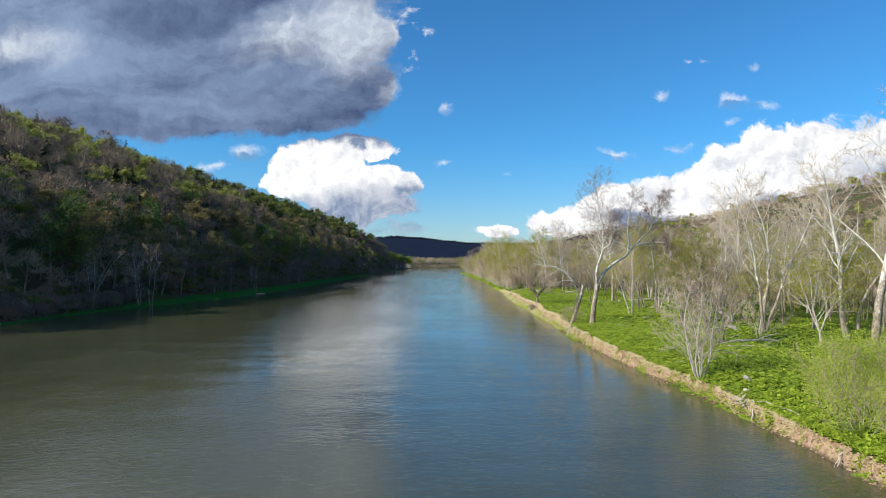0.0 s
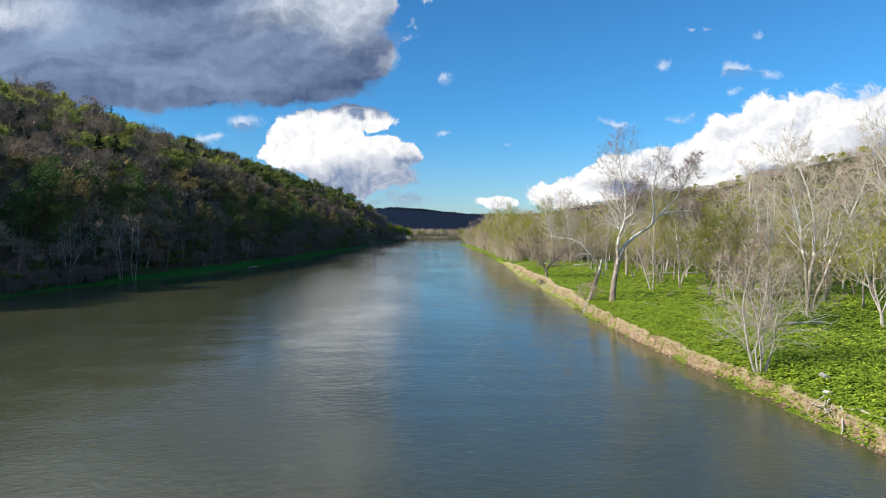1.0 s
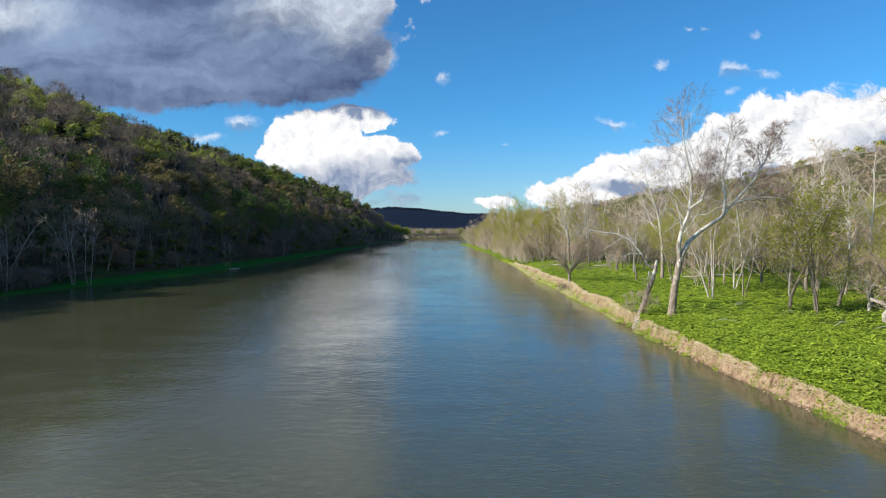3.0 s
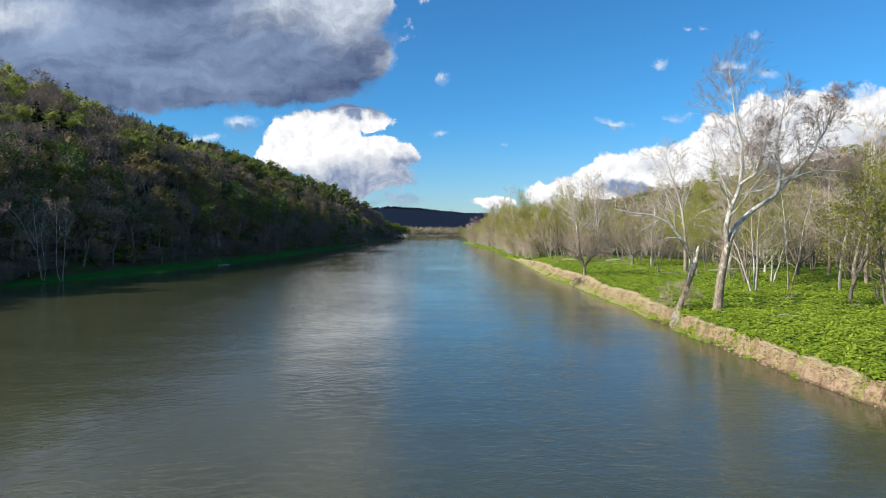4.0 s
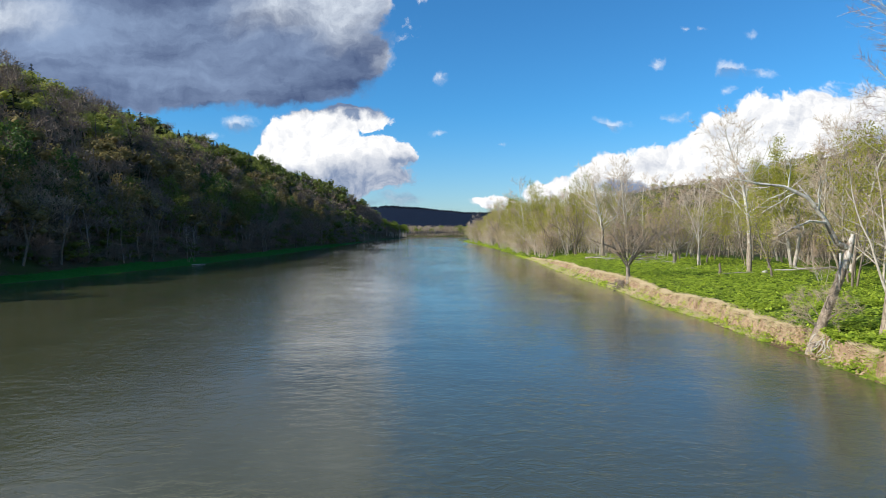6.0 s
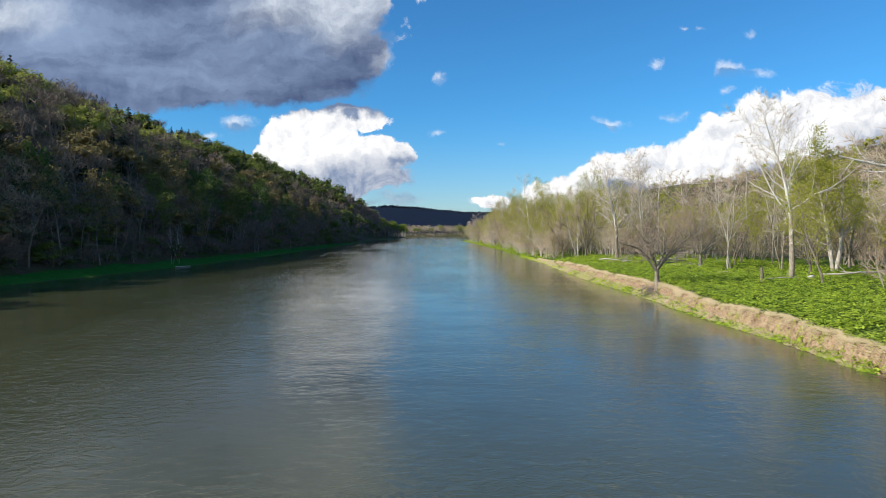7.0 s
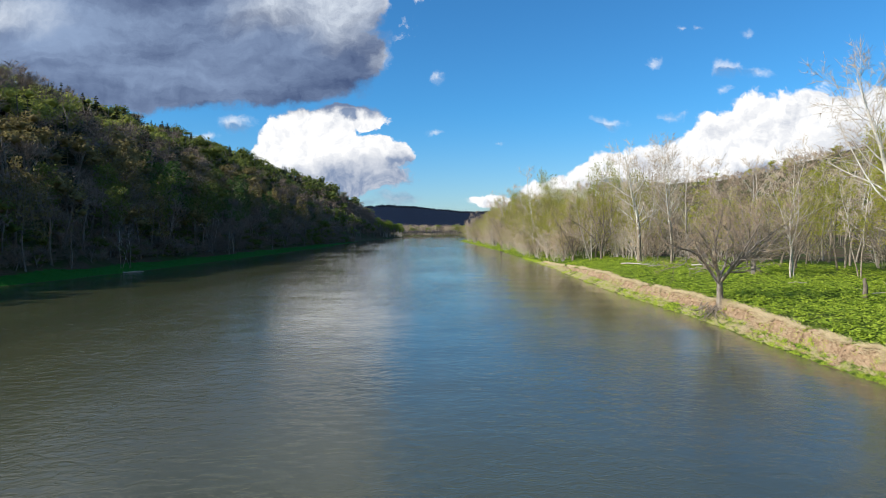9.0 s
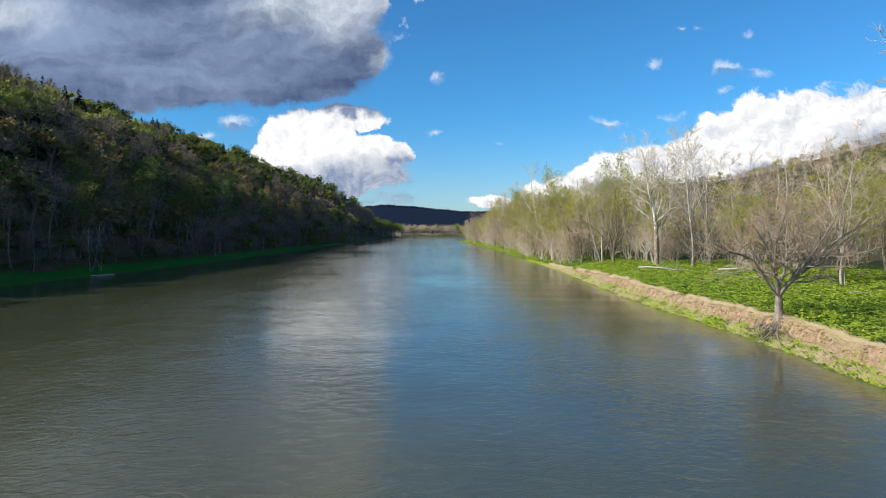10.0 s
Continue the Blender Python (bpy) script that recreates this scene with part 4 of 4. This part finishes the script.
def wood_of(name, label, kind, spots, mats, seed, variants=5):
    rs = np.random.RandomState(seed)
    kinds = [low_tree(rs, kind) for _ in range(variants)]
    V, F, S, T, n = [], [], [], [], 0
    for x, y, h, wide in spots:
        v, f, s = kinds[rs.randint(variants)]
        a = rs.uniform(0, 6.28)
        c, d = math.cos(a) * h * wide, math.sin(a) * h * wide
        out = np.stack([v[:, 0] * c - v[:, 1] * d + x, v[:, 0] * d + v[:, 1] * c + y, v[:, 2] * h + float(height(x, y)) - (0.2 if x < 150 and y < 1600 else (2.0 if x < 240 else 4.5) if y < 1600 else 10.5) - (0.36 * h if wide > 1.5 and h < 9 else 0)], 1)
        V.append(out)
        F.append(f + n)
        S.append(s)
        T.append(np.full(len(v), rs.uniform()))
        n += len(v)
    me = mesh_of(name, np.concatenate(V), np.concatenate(F), None, tint=np.concatenate(T), mats=mats, slots=np.concatenate(S))
    return tagged(new(name, me), label, "woods", kind="stuff")


rs = np.random.RandomState(8)
hill = {"pale": [], "sunlit": [], "bare": [], "leafy": [], "conifer": [], "russet": [], "farbare": [], "far": [], "farconifer": []}
for y in np.arange(92, 960, 6.8):
    for s in np.arange(8, 168, 6.8):
        yy1, ss = y + rs.uniform(-3, 3), s + rs.uniform(-3, 3)
        far = yy1 > 480 or ss > 150
        if far and rs.uniform() < 0.35 and yy1 > 480:
            continue
        if yy1 > 640 and ss < 36:
            continue
        x = float(left_shore(yy1)) - ss
        h = rs.uniform(12.5, 20) * (0.75 + 0.25 * min(1, ss / 20))
        k = rs.uniform()
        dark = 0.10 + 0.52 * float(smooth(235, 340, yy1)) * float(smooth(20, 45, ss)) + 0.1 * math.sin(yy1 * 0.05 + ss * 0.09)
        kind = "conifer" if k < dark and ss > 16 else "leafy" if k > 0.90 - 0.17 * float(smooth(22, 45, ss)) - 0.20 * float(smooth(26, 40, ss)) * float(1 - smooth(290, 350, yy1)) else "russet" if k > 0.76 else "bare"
        if yy1 < 185 and ss < 75 and kind != "bare" and rs.uniform() < 0.7:
            kind = "bare"
        if far:
            kind = {"conifer": "conifer", "leafy": "far", "russet": "far", "bare": "farbare"}[kind]
        if kind == "conifer":
            h *= 0.86
        # upper leafy trees take the leaf colour brightened for sunlight
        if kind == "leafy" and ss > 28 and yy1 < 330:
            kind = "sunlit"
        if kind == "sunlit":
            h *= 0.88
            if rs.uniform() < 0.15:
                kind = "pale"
        # nearer bare trees get lighter twigs, their colour standing in for light there
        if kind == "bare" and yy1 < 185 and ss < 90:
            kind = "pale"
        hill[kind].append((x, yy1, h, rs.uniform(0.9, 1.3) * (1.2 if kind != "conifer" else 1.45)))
for i in range(900):
    yy1 = 100 + 420 * rs.uniform()
    ss = float(np.interp(yy1, (100, 145, 165, 400, 480), (2.5, 3, 8, 7, 3))) + 9 * rs.uniform() ** 1.5
    hill["bare" if i % 4 else "leafy"].append((float(left_shore(yy1)) - ss, yy1, rs.uniform(3, 8.5), 1.6))
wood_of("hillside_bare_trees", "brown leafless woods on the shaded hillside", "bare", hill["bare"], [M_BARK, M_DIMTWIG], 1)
wood_of("hillside_pale_trees", "leafless woods on the nearer hillside, grey-brown twigs lightened as if lit", "bare", hill["pale"], [M_BARK, M_TWIG], 16)
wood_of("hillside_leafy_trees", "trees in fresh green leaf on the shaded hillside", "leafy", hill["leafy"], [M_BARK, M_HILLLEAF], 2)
wood_of("hillside_sunlit_trees", "yellow-green trees along the top of the hillside, leaf colour brightened as if sunlit", "leafy", hill["sunlit"], [M_BARK, M_SUNTINT], 15)
wood_of("hillside_russet_trees", "trees in russet bud on the shaded hillside", "leafy", hill["russet"], [M_BARK, M_RUSSET], 3)
wood_of("hillside_conifers", "dark evergreen hemlocks on the hillside", "conifer", hill["conifer"], [M_BARK, M_CONIFER], 4)
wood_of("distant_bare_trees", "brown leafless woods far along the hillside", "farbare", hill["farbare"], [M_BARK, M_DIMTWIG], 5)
wood_of("distant_leafy_trees", "spring-green woods far along the hillside", "far", hill["far"], [M_BARK, M_HILLLEAF], 6)

spots = {"farbare": [], "far": [], "bud": []}
for y in np.arange(60, 1500, 11):
    for x in np.arange(88, 400, 12):
        if x < 170 and y > 700 or x < 165 and rs.uniform() < 0.5 or rs.uniform() < (0.5 if y > 700 else 0.12):
            continue
        k = rs.uniform()
        spots["bud" if k < (0.35 if x < 180 else 0.12) else "far" if k < (0.38 if x < 180 else 0.14) else "farbare"].append((x + rs.uniform(-5, 5), y + rs.uniform(-5, 5), rs.uniform(11, 16), 1.25))
for i in range(700):
    spots["farbare"].append((rs.uniform(240, 400), 150 + 1350 * rs.uniform() ** 1.3, rs.uniform(5, 10), 2.0))
wood_of("valley_bare_trees", "brown leafless woods on the flood plain and hillside beyond", "farbare", spots["farbare"], [M_BARK, M_TWIG], 7)
near = [s for s in spots["bud"] + spots["far"] if s[0] < 170 and s[1] < 420]
wood_of("wood_budding_trees", "yellow-green budding trees deep in the flood-plain wood", "leafy", near, [M_BARK, M_BUD], 18)
wood_of("valley_budding_trees", "yellow-green budding woods beyond the flood plain", "far", [s for s in spots["bud"] + spots["far"] if not (s[0] < 170 and s[1] < 420)], [M_BARK, M_BUD], 8)
spots = {"farbare": [], "far": []}
for i in range(480):
    x, y = rs.uniform(-170, 120), 872 + 80 * rs.uniform() ** 1.5
    spots["far" if rs.uniform() < 0.15 else "farbare"].append((x, y, rs.uniform(10, 16), 1.3))
spots["farbare"] += [(rs.uniform(-120, 90), rs.uniform(864, 884), rs.uniform(4, 8), 2.2) for i in range(110)]
wood_of("far_shore_bare_trees", "pale leafless trees along the far shore", "farbare", spots["farbare"], [M_BARK, M_PALETWIG], 9)
wood_of("far_shore_leafy_trees", "spring-green trees along the far shore", "leafy", spots["far"], [M_BARK, M_SPRING], 10)
spots = [(float(left_shore(y)) - rs.uniform(3, 40), y, rs.uniform(9, 15), 1.3) for y in rs.uniform(630, 790, 150)]
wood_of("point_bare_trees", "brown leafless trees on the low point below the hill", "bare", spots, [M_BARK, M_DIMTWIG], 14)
spots = [(float(left_shore(y)) - rs.uniform(2, 14), y, rs.uniform(12, 19), 1.0) for y in rs.uniform(690, 845, 60)]
wood_of("spur_trees", "sunlit spring-green trees on the low spur", "leafy", spots, [M_GREYBARK, M_SPRING], 11)
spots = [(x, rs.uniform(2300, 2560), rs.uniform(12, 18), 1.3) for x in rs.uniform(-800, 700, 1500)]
wood_of("far_ridge_woods", "wooded ridge closing the valley, coloured dark blue for cloud shadow and haze", "ridge", spots, [M_FARSHADE, M_FARSHADE], 12)

# ---- plants of the bank ----
def shore_points(rs, count, ylo, yhi, slo, shi, power=1.0, ypower=1.0):
    y = ylo + (yhi - ylo) * rs.uniform(size=count) ** ypower
    s = slo + (shi - slo) * rs.uniform(size=count) ** power
    return right_shore(y) + s, y


def herb_leaves():
    rs = np.random.RandomState(41)
    geo = Geo()
    for count, ylo, yhi, slo, shi, size in ((500, -5, 30, 0.75, 36, 0.15), (6000, 22, 112, 0.9, 40, 0.15), (5600, 30, 100, 0.65, 16, 0.12), (700, 28, 112, 0.5, 1.3, 0.09), (7400, 108, 215, 2.0, 36, 0.125)):
        x, y = shore_points(rs, count, ylo, yhi, slo, shi, 1.2, 1.25)
        tall = 0.12 + 0.3 * rs.uniform(size=count)
        n = 11
        a, r = rs.uniform(0, 6.28, (count, n)), rs.uniform(0.05, 0.55, (count, n))
        px, py = (x[:, None] + np.cos(a) * r).ravel(), (y[:, None] + np.sin(a) * r).ravel()
        pz = height(px, py) + (tall[:, None] * (1.1 - 0.9 * (r / 0.55) ** 2)).ravel() + 0.03
        flakes(geo, rs, np.stack([px, py, pz], 1), size, 0.72)
    v, f = geo.arrays()
    return mesh_of("ground_plants", v, f, M_HERB, tint=np.repeat(rs.uniform(size=len(v) // 44 + 1), 44)[:len(v)])


tagged(new("ground_plants", herb_leaves()), "dense carpet of broad bright green leaves on the flood plain", "plants", kind="stuff")


def tufts(name, seed, count, ylo, yhi, slo, shi, length, mat, label, blades=14, droop=0.3, left=False, brow=False, clump=0.0):
    """Tufts of blades along a shore; brow: counted from the upper edge of the clay; clump: the share of bare gaps."""
    rs = np.random.RandomState(seed)
    y = rs.uniform(ylo, yhi, count)
    if clump:
        y = y[wobble(y, 20 + seed % 8, 1.0, 1.7) + 0.6 * wobble(y, 3 + seed % 9, 1.0, 0.6) > clump]
        count = len(y)
    s = rs.uniform(slo, shi, count) + (bank_lines(y)[1] if brow else 0)
    x = left_shore(y) - s if left else right_shore(y) + s
    a = rs.uniform(0, 6.28, (count, blades))
    r = rs.uniform(0, 0.16, (count, blades))
    bx, by = (x[:, None] + np.cos(a) * r).ravel(), (y[:, None] + np.sin(a) * r).ravel()
    base = np.stack([bx, by, height(bx, by) - 0.02], 1)
    lean = np.stack([np.cos(a).ravel(), np.sin(a).ravel(), 0 * bx], 1) * rs.uniform(0.1, 1.0, (len(bx), 1))
    lean[:, 0] += droop if left else -droop
    d = lean + np.array([0, 0, 1.0]) * rs.uniform(0.0 if brow else 0.3, 1.0, (len(bx), 1))
    tall = np.repeat(rs.uniform(0.6, 1.3, count), blades)[:, None]
    tip = base + d * (length * tall * rs.uniform(0.5, 1.3, (len(bx), 1)))
    geo = Geo()
    spikes(geo, base, tip, np.full(len(bx), 0.016))
    return tagged(new(name, geo.mesh(name, mat)), label, "grass", kind="stuff")


tufts("dry_grass", 42, 3000, 104, 235, -0.12, 0.35, 0.34, M_STRAW, "straw-coloured dry grass hanging over the bank edge", 13, 0.9, brow=True, clump=-0.45)
tufts("toe_straw", 48, 1900, 104, 235, 0.2, 1.6, 0.32, M_STRAW, "sparse dry straw at the foot of the bank", 10, 0.5, clump=-0.6)
tufts("dry_grass_fringe", 43, 1500, 40, 108, -0.15, 0.2, 0.27, M_STRAW, "dry grass hanging over the clay bank", 11, 0.8, brow=True, clump=-0.2)
tufts("bank_grass", 44, 3000, 104, 260, 0.08, 1.5, 0.24, M_HERB, "patches of green grass at the foot of the bank", 12, 0.2, clump=-0.5)
tufts("bank_weeds", 45, 1600, 30, 108, 0.02, 0.6, 0.24, M_HERB, "clumps of green weeds at the foot of the clay bank", 12, 0.3, clump=0.55)
tufts("far_shore_grass", 46, 2600, 120, 420, 0.3, 6.0, 0.35, M_EMERALD, "lush green grass strip at the foot of the wooded hill", 9, 0.1, True)
tufts("river_edge_grass", 47, 1600, 230, 520, 0.3, 7.0, 0.6, M_HERB, "bright green grass sloping to the river", 9, 0.1)


# ---- dead wood, stones and stumps ----
def on(x, y, dz=0.0):
    return (x, y, float(height(x, y)) + dz)


def slab(name, label, x, y, size, seed, tilt):
    rs = np.random.RandomState(seed)
    bm = bmesh.new()
    bmesh.ops.create_icosphere(bm, subdivisions=2, radius=1.0)
    for v in bm.verts:
        v.co *= 1 + rs.uniform(-0.14, 0.14)
        v.co.z = max(-0.6, min(0.6, v.co.z))
    me = bpy.data.meshes.new(name)
    bm.to_mesh(me)
    bm.free()
    me.materials.append(M_STONE)
    ob = tagged(new(name, me), label, "stone")
    ob.matrix_basis = pose(*on(x, y, 0.25), tilt, 20, seed * 40)
    ob.scale = size


def stick(name, label, points, radius, mat=M_DEAD, category="log", twig=0, seed=0, sides=8, crook=0.8):
    rs = np.random.RandomState(seed)
    pts = np.array(points, float)
    base = pts[0].copy()
    geo = Geo()
    full = [pts[0]]
    for a, b in zip(pts[:-1], pts[1:]):
        for k in (0.34, 0.67, 1.0):
            full.append(a + (b - a) * k + rs.normal(size=3) * radius * (crook, crook, 0.35))
    full = np.array(full) - base
    tube(geo, full, radius * np.linspace(1, 0.45, len(full)) * rs.uniform(0.88, 1.12, len(full)), sides)
    ob = tagged(new(name), label, category)
    ob.location = base
    new("stem", geo.mesh("stem", mat)).parent = ob
    if twig:
        for i in range(twig):
            p, d = along(full, rs.uniform(0.35, 1.0))
            line = bend(rs, p, off(rs, d, rs.uniform(0.5, 1.1)) + (0, 0, 0.2), rs.uniform(0.8, 2.2) * (0.5 + radius * 3), 3, 0.2, 0.0)
            fine = Geo()
            tube(fine, line, np.linspace(radius * 0.3, radius * 0.08, 4), 4)
            new("branch", fine.mesh("branch", mat)).parent = ob
    return ob


stick("driftwood_log", "bleached bare log lying over the bank edge", [on(23.1, 46.2, 0.22), on(23.5, 44.2, 0.25), on(23.8, 41.8, 0.2)], 0.10)
stick("driftwood_log", "bleached branch hanging down the clay bank to the water", [on(22.9, 46.6, 0.2), (22.6, 46.0, 0.8), (22.0, 45.0, 0.05)], 0.08)
stick("driftwood_log", "pale broken stick at the foot of the bank", [on(23.2, 36.4, 0.1), (22.6, 35.8, 0.7), (22.0, 35.2, 0.05)], 0.07, twig=3, seed=2)
stick("driftwood_log", "weathered stick lying in the leaves", [on(30, 47.6, 0.3), on(28.0, 46.8, 0.32)], 0.07)
stick("fallen_log", "fallen weathered trunk lying among green plants", [on(33.5, 73.6, 0.2), on(37, 74.5, 0.3), on(40, 75.0, 0.2)], 0.22, M_GREYBARK, twig=8, seed=3)
stick("fallen_branch", "bare fallen branch under the grey shrubs", [on(31.4, 70.5, 0.15), on(33.6, 69.0, 0.35), on(36.0, 69.4, 0.2)], 0.07, M_DEAD, "branch", 10, 4)
stick("fallen_log", "long pale fallen trunk at the edge of the wood", [on(26.5, 188, 0.5), on(28.5, 185, 0.6), on(31, 184.2, 0.4)], 0.12, M_DEAD, twig=14, seed=5)
stick("fallen_log", "pale fallen trunk in the grass before the wood", [on(36, 184, 0.4), on(38, 181.5, 0.6), on(40, 182, 0.3)], 0.12, M_DEAD, twig=9, seed=6)
stick("fallen_log", "weathered log half sunk in green plants", [on(33.2, 153, 0.15), on(34.2, 153.4, 0.2), on(35.4, 153.2, 0.15)], 0.11, M_DEAD, seed=7)
stick("fallen_log", "dark fallen trunk lying at the wood's edge", [on(56, 150, 0.4), on(50, 147, 0.5), on(44, 148, 0.3)], 0.2, M_GREYBARK, twig=8, seed=8)
stick("driftwood_log", "pale driftwood log stranded on the grassy far shore", [on(-62.0, 209.0, 0.10), on(-61.4, 212.0, 0.10), on(-60.9, 215.5, 0.1)], 0.12, M_DEAD, seed=9)
stick("stump", "short broken tree stump standing in green plants", [on(33.0, 141.2, -0.2), on(33.05, 141.2, 0.9), on(33.0, 141.25, 1.7)], 0.24, M_BARK, "stump", seed=10, crook=0.15)
stick("fallen_branch", "pale fallen branch in the green leaves", [on(38.6, 143.5, 0.25), on(36.4, 142.4, 0.35), on(34.0, 142.8, 0.2)], 0.07, M_DEAD, "branch", 4, 21)
slab("stone", "grey stone beside a pale trunk in green leaves", 40.2, 143.8, (0.45, 0.35, 0.3), 5, 8)
stick("stump", "slim dead snag standing in green plants", [on(40.5, 80.5, -0.2), on(40.6, 80.5, 1.0), on(40.7, 80.5, 2.2)], 0.16, M_DEAD, "stump", seed=11, crook=0.25)
stick("leaning_snag", "pale dead trunk propped against other stems", [on(41.0, 88.0, -0.2), on(39.8, 88.2, 1.2), on(38.8, 88.5, 2.6)], 0.3, M_DEAD, "snag", seed=12)


rs = np.random.RandomState(64)
for i in range(26):
    y0 = rs.uniform(58, 112) if i < 14 else rs.uniform(168, 205)
    x0 = float(right_shore(y0)) + (rs.uniform(6, 24) if i < 14 else rs.uniform(10, 26))
    a, size = rs.uniform(-0.5, 0.9), rs.uniform(1.2, 3.4)
    dx, dy = math.cos(a) * size, math.sin(a) * size
    tagged(stick("fallen_branch", "bare pale fallen branch lying among green plants", [on(x0, y0, 0.12), on(x0 + dx * 0.5, y0 + dy * 0.5, 0.40), on(x0 + dx, y0 + dy, 0.22)], rs.uniform(0.035, 0.08), M_DEAD if i % 3 else M_GREYBARK, "branch", 5, 70 + i, 6), group="fallen branches")


def root_tangle(name, label, x, y, seed, count, size, mat):
    rs = np.random.RandomState(seed)
    geo = Geo()
    for i in range(count):
        a = rs.uniform(2.0, 5.0)
        line = bend(rs, (rs.normal() * 0.3 * size, rs.normal() * 0.8 * size, 1.2 + rs.uniform(-0.4, 0.3)), (math.cos(a), math.sin(a) * 0.8, -0.8), rs.uniform(0.8, 2.0) * size, 5, 0.35, -0.08)
        tube(geo, line, np.linspace(0.06, 0.015, 6) * size, 5)
    ob = tagged(new(name), label, "roots")
    ob.location = (x, y, 0.0)
    new("roots", geo.mesh("roots", mat)).parent = ob


root_tangle("root_tangle", "washed-out tangle of grey roots in the clay bank", 19.9, 97.4, 61, 26, 0.8, M_DEAD)
root_tangle("root_tangle", "dark roots hanging from the undercut bank", 20.2, 141.2, 62, 26, 1.0, M_BARK)
root_tangle("root_tangle", "pale roots at the undercut bank edge", 22.6, 47.4, 63, 14, 0.8, M_DEAD)


def clods():
    """Fallen lumps of clay at the foot of the bank."""
    rs = np.random.RandomState(71)
    geo = Geo()
    corner = np.array([(1, 0, 0), (-1, 0, 0), (0, 1, 0), (0, -1, 0), (0, 0, 1), (0, 0, -1)], float)
    faces = [(0, 2, 4), (2, 1, 4), (1, 3, 4), (3, 0, 4), (2, 0, 5), (1, 2, 5), (3, 1, 5), (0, 3, 5)]
    for i in range(1300):
        y = 28 + 130 * rs.uniform() ** 1.2
        s = float(bank_lines(y)[0]) + rs.uniform(-0.5, 0.5)
        x = float(right_shore(y)) + s
        size = rs.uniform(0.05, 0.17)
        geo.add(corner * rs.uniform(0.6, 1.3, (6, 3)) * size * (1, 1, 0.7) + (x, y, float(height(x, y)) + 0.02), faces)
    return geo.mesh("clods", M_CLAY)


tagged(new("clods", clods()), "crumbled reddish clay lumps along the bank", "soil", kind="stuff")


slab("stone", "pale tilted stone slab among green leaves", 25.0, 51.5, (0.75, 0.4, 0.28), 1, 28)
slab("stone", "pale small stone among green leaves", 23.6, 49.0, (0.4, 0.3, 0.2), 2, 12)
slab("stone", "pale stone at the water's edge below the wooded hill", -77.6, 109.5, (0.6, 0.5, 0.4), 3, 5)

# pale-stemmed trees on the far shore
FARWHITE = [make_tree(140 + i, 15 + 2 * i, 0.15, spec_of(light=True, sides=6, branches=(11, 4), ratio=(0.26, 0.45), first=(0.4, 0.2), twigs=7, twig=1.0, twig_r=0.02), M_SYC, M_DIMTWIG, 2 + i, 0.13) for i in range(2)]
for i, (x, y, s) in enumerate(((-72.3, 156.0, 1.1), (-74.5, 154.0, 0.95), (-65.0, 214.5, 0.65), (-78, 140, 0.8), (-64.5, 217.0, 0.6), (-66, 268, 0.7))):
    at_place(FARWHITE[i % 2], "sycamore", x, y, "bare pale-stemmed tree on the shaded far shore", "tree", "pale trees of the far shore", 70 * i, s)
FARGREEN = [make_tree(150 + i, 15 + 2 * i, 0.2, spec_of(light=True, sides=5, branches=(11, 4), ratio=(0.32, 0.5), first=(0.35, 0.2), twigs=6, twig=1.0, twig_r=0.02), M_BARK, M_DIMTWIG, 1, 0.08, (M_HILLLEAF, M_GREEN, M_RUSSET)[i % 3], 0.3, 3) for i in range(3)]
for kind, x, y, s, note in ((2, -70.4, 193.8, 0.97, "broad olive-tinted budding tree on the shaded far shore"), (0, -70.0, 243.0, 1.1, "fresh green tree on the shaded far shore"), (0, -68.0, 266.0, 1.15, "fresh green tree on the shaded far shore"), (1, -66.5, 284.0, 1.1, "dark green tree on the shaded far shore"), (0, -76.0, 208.0, 0.9, "fresh green tree on the shaded far shore"), (2, -84.0, 152.0, 1.15, "broad olive-tinted budding tree on the shaded far shore")):
    at_place(FARGREEN[kind], "shore_tree", x, y, note, "tree", "leafing trees of the far shore", 40 * kind + y, s)
rs = np.random.RandomState(15)
for i in range(60):
    y = 120 + 330 * rs.uniform() ** 1.2
    x = float(left_shore(y)) - rs.uniform(8, 22)
    kind = i % 3
    at_place(FARGREEN[kind], "shore_tree", x, y, ("fresh green tree on the shaded far shore", "dark green tree on the shaded far shore", "russet budding tree on the shaded far shore")[kind], "tree", "leafing trees of the far shore", rs.uniform(0, 360), rs.uniform(0.7, 1.1))
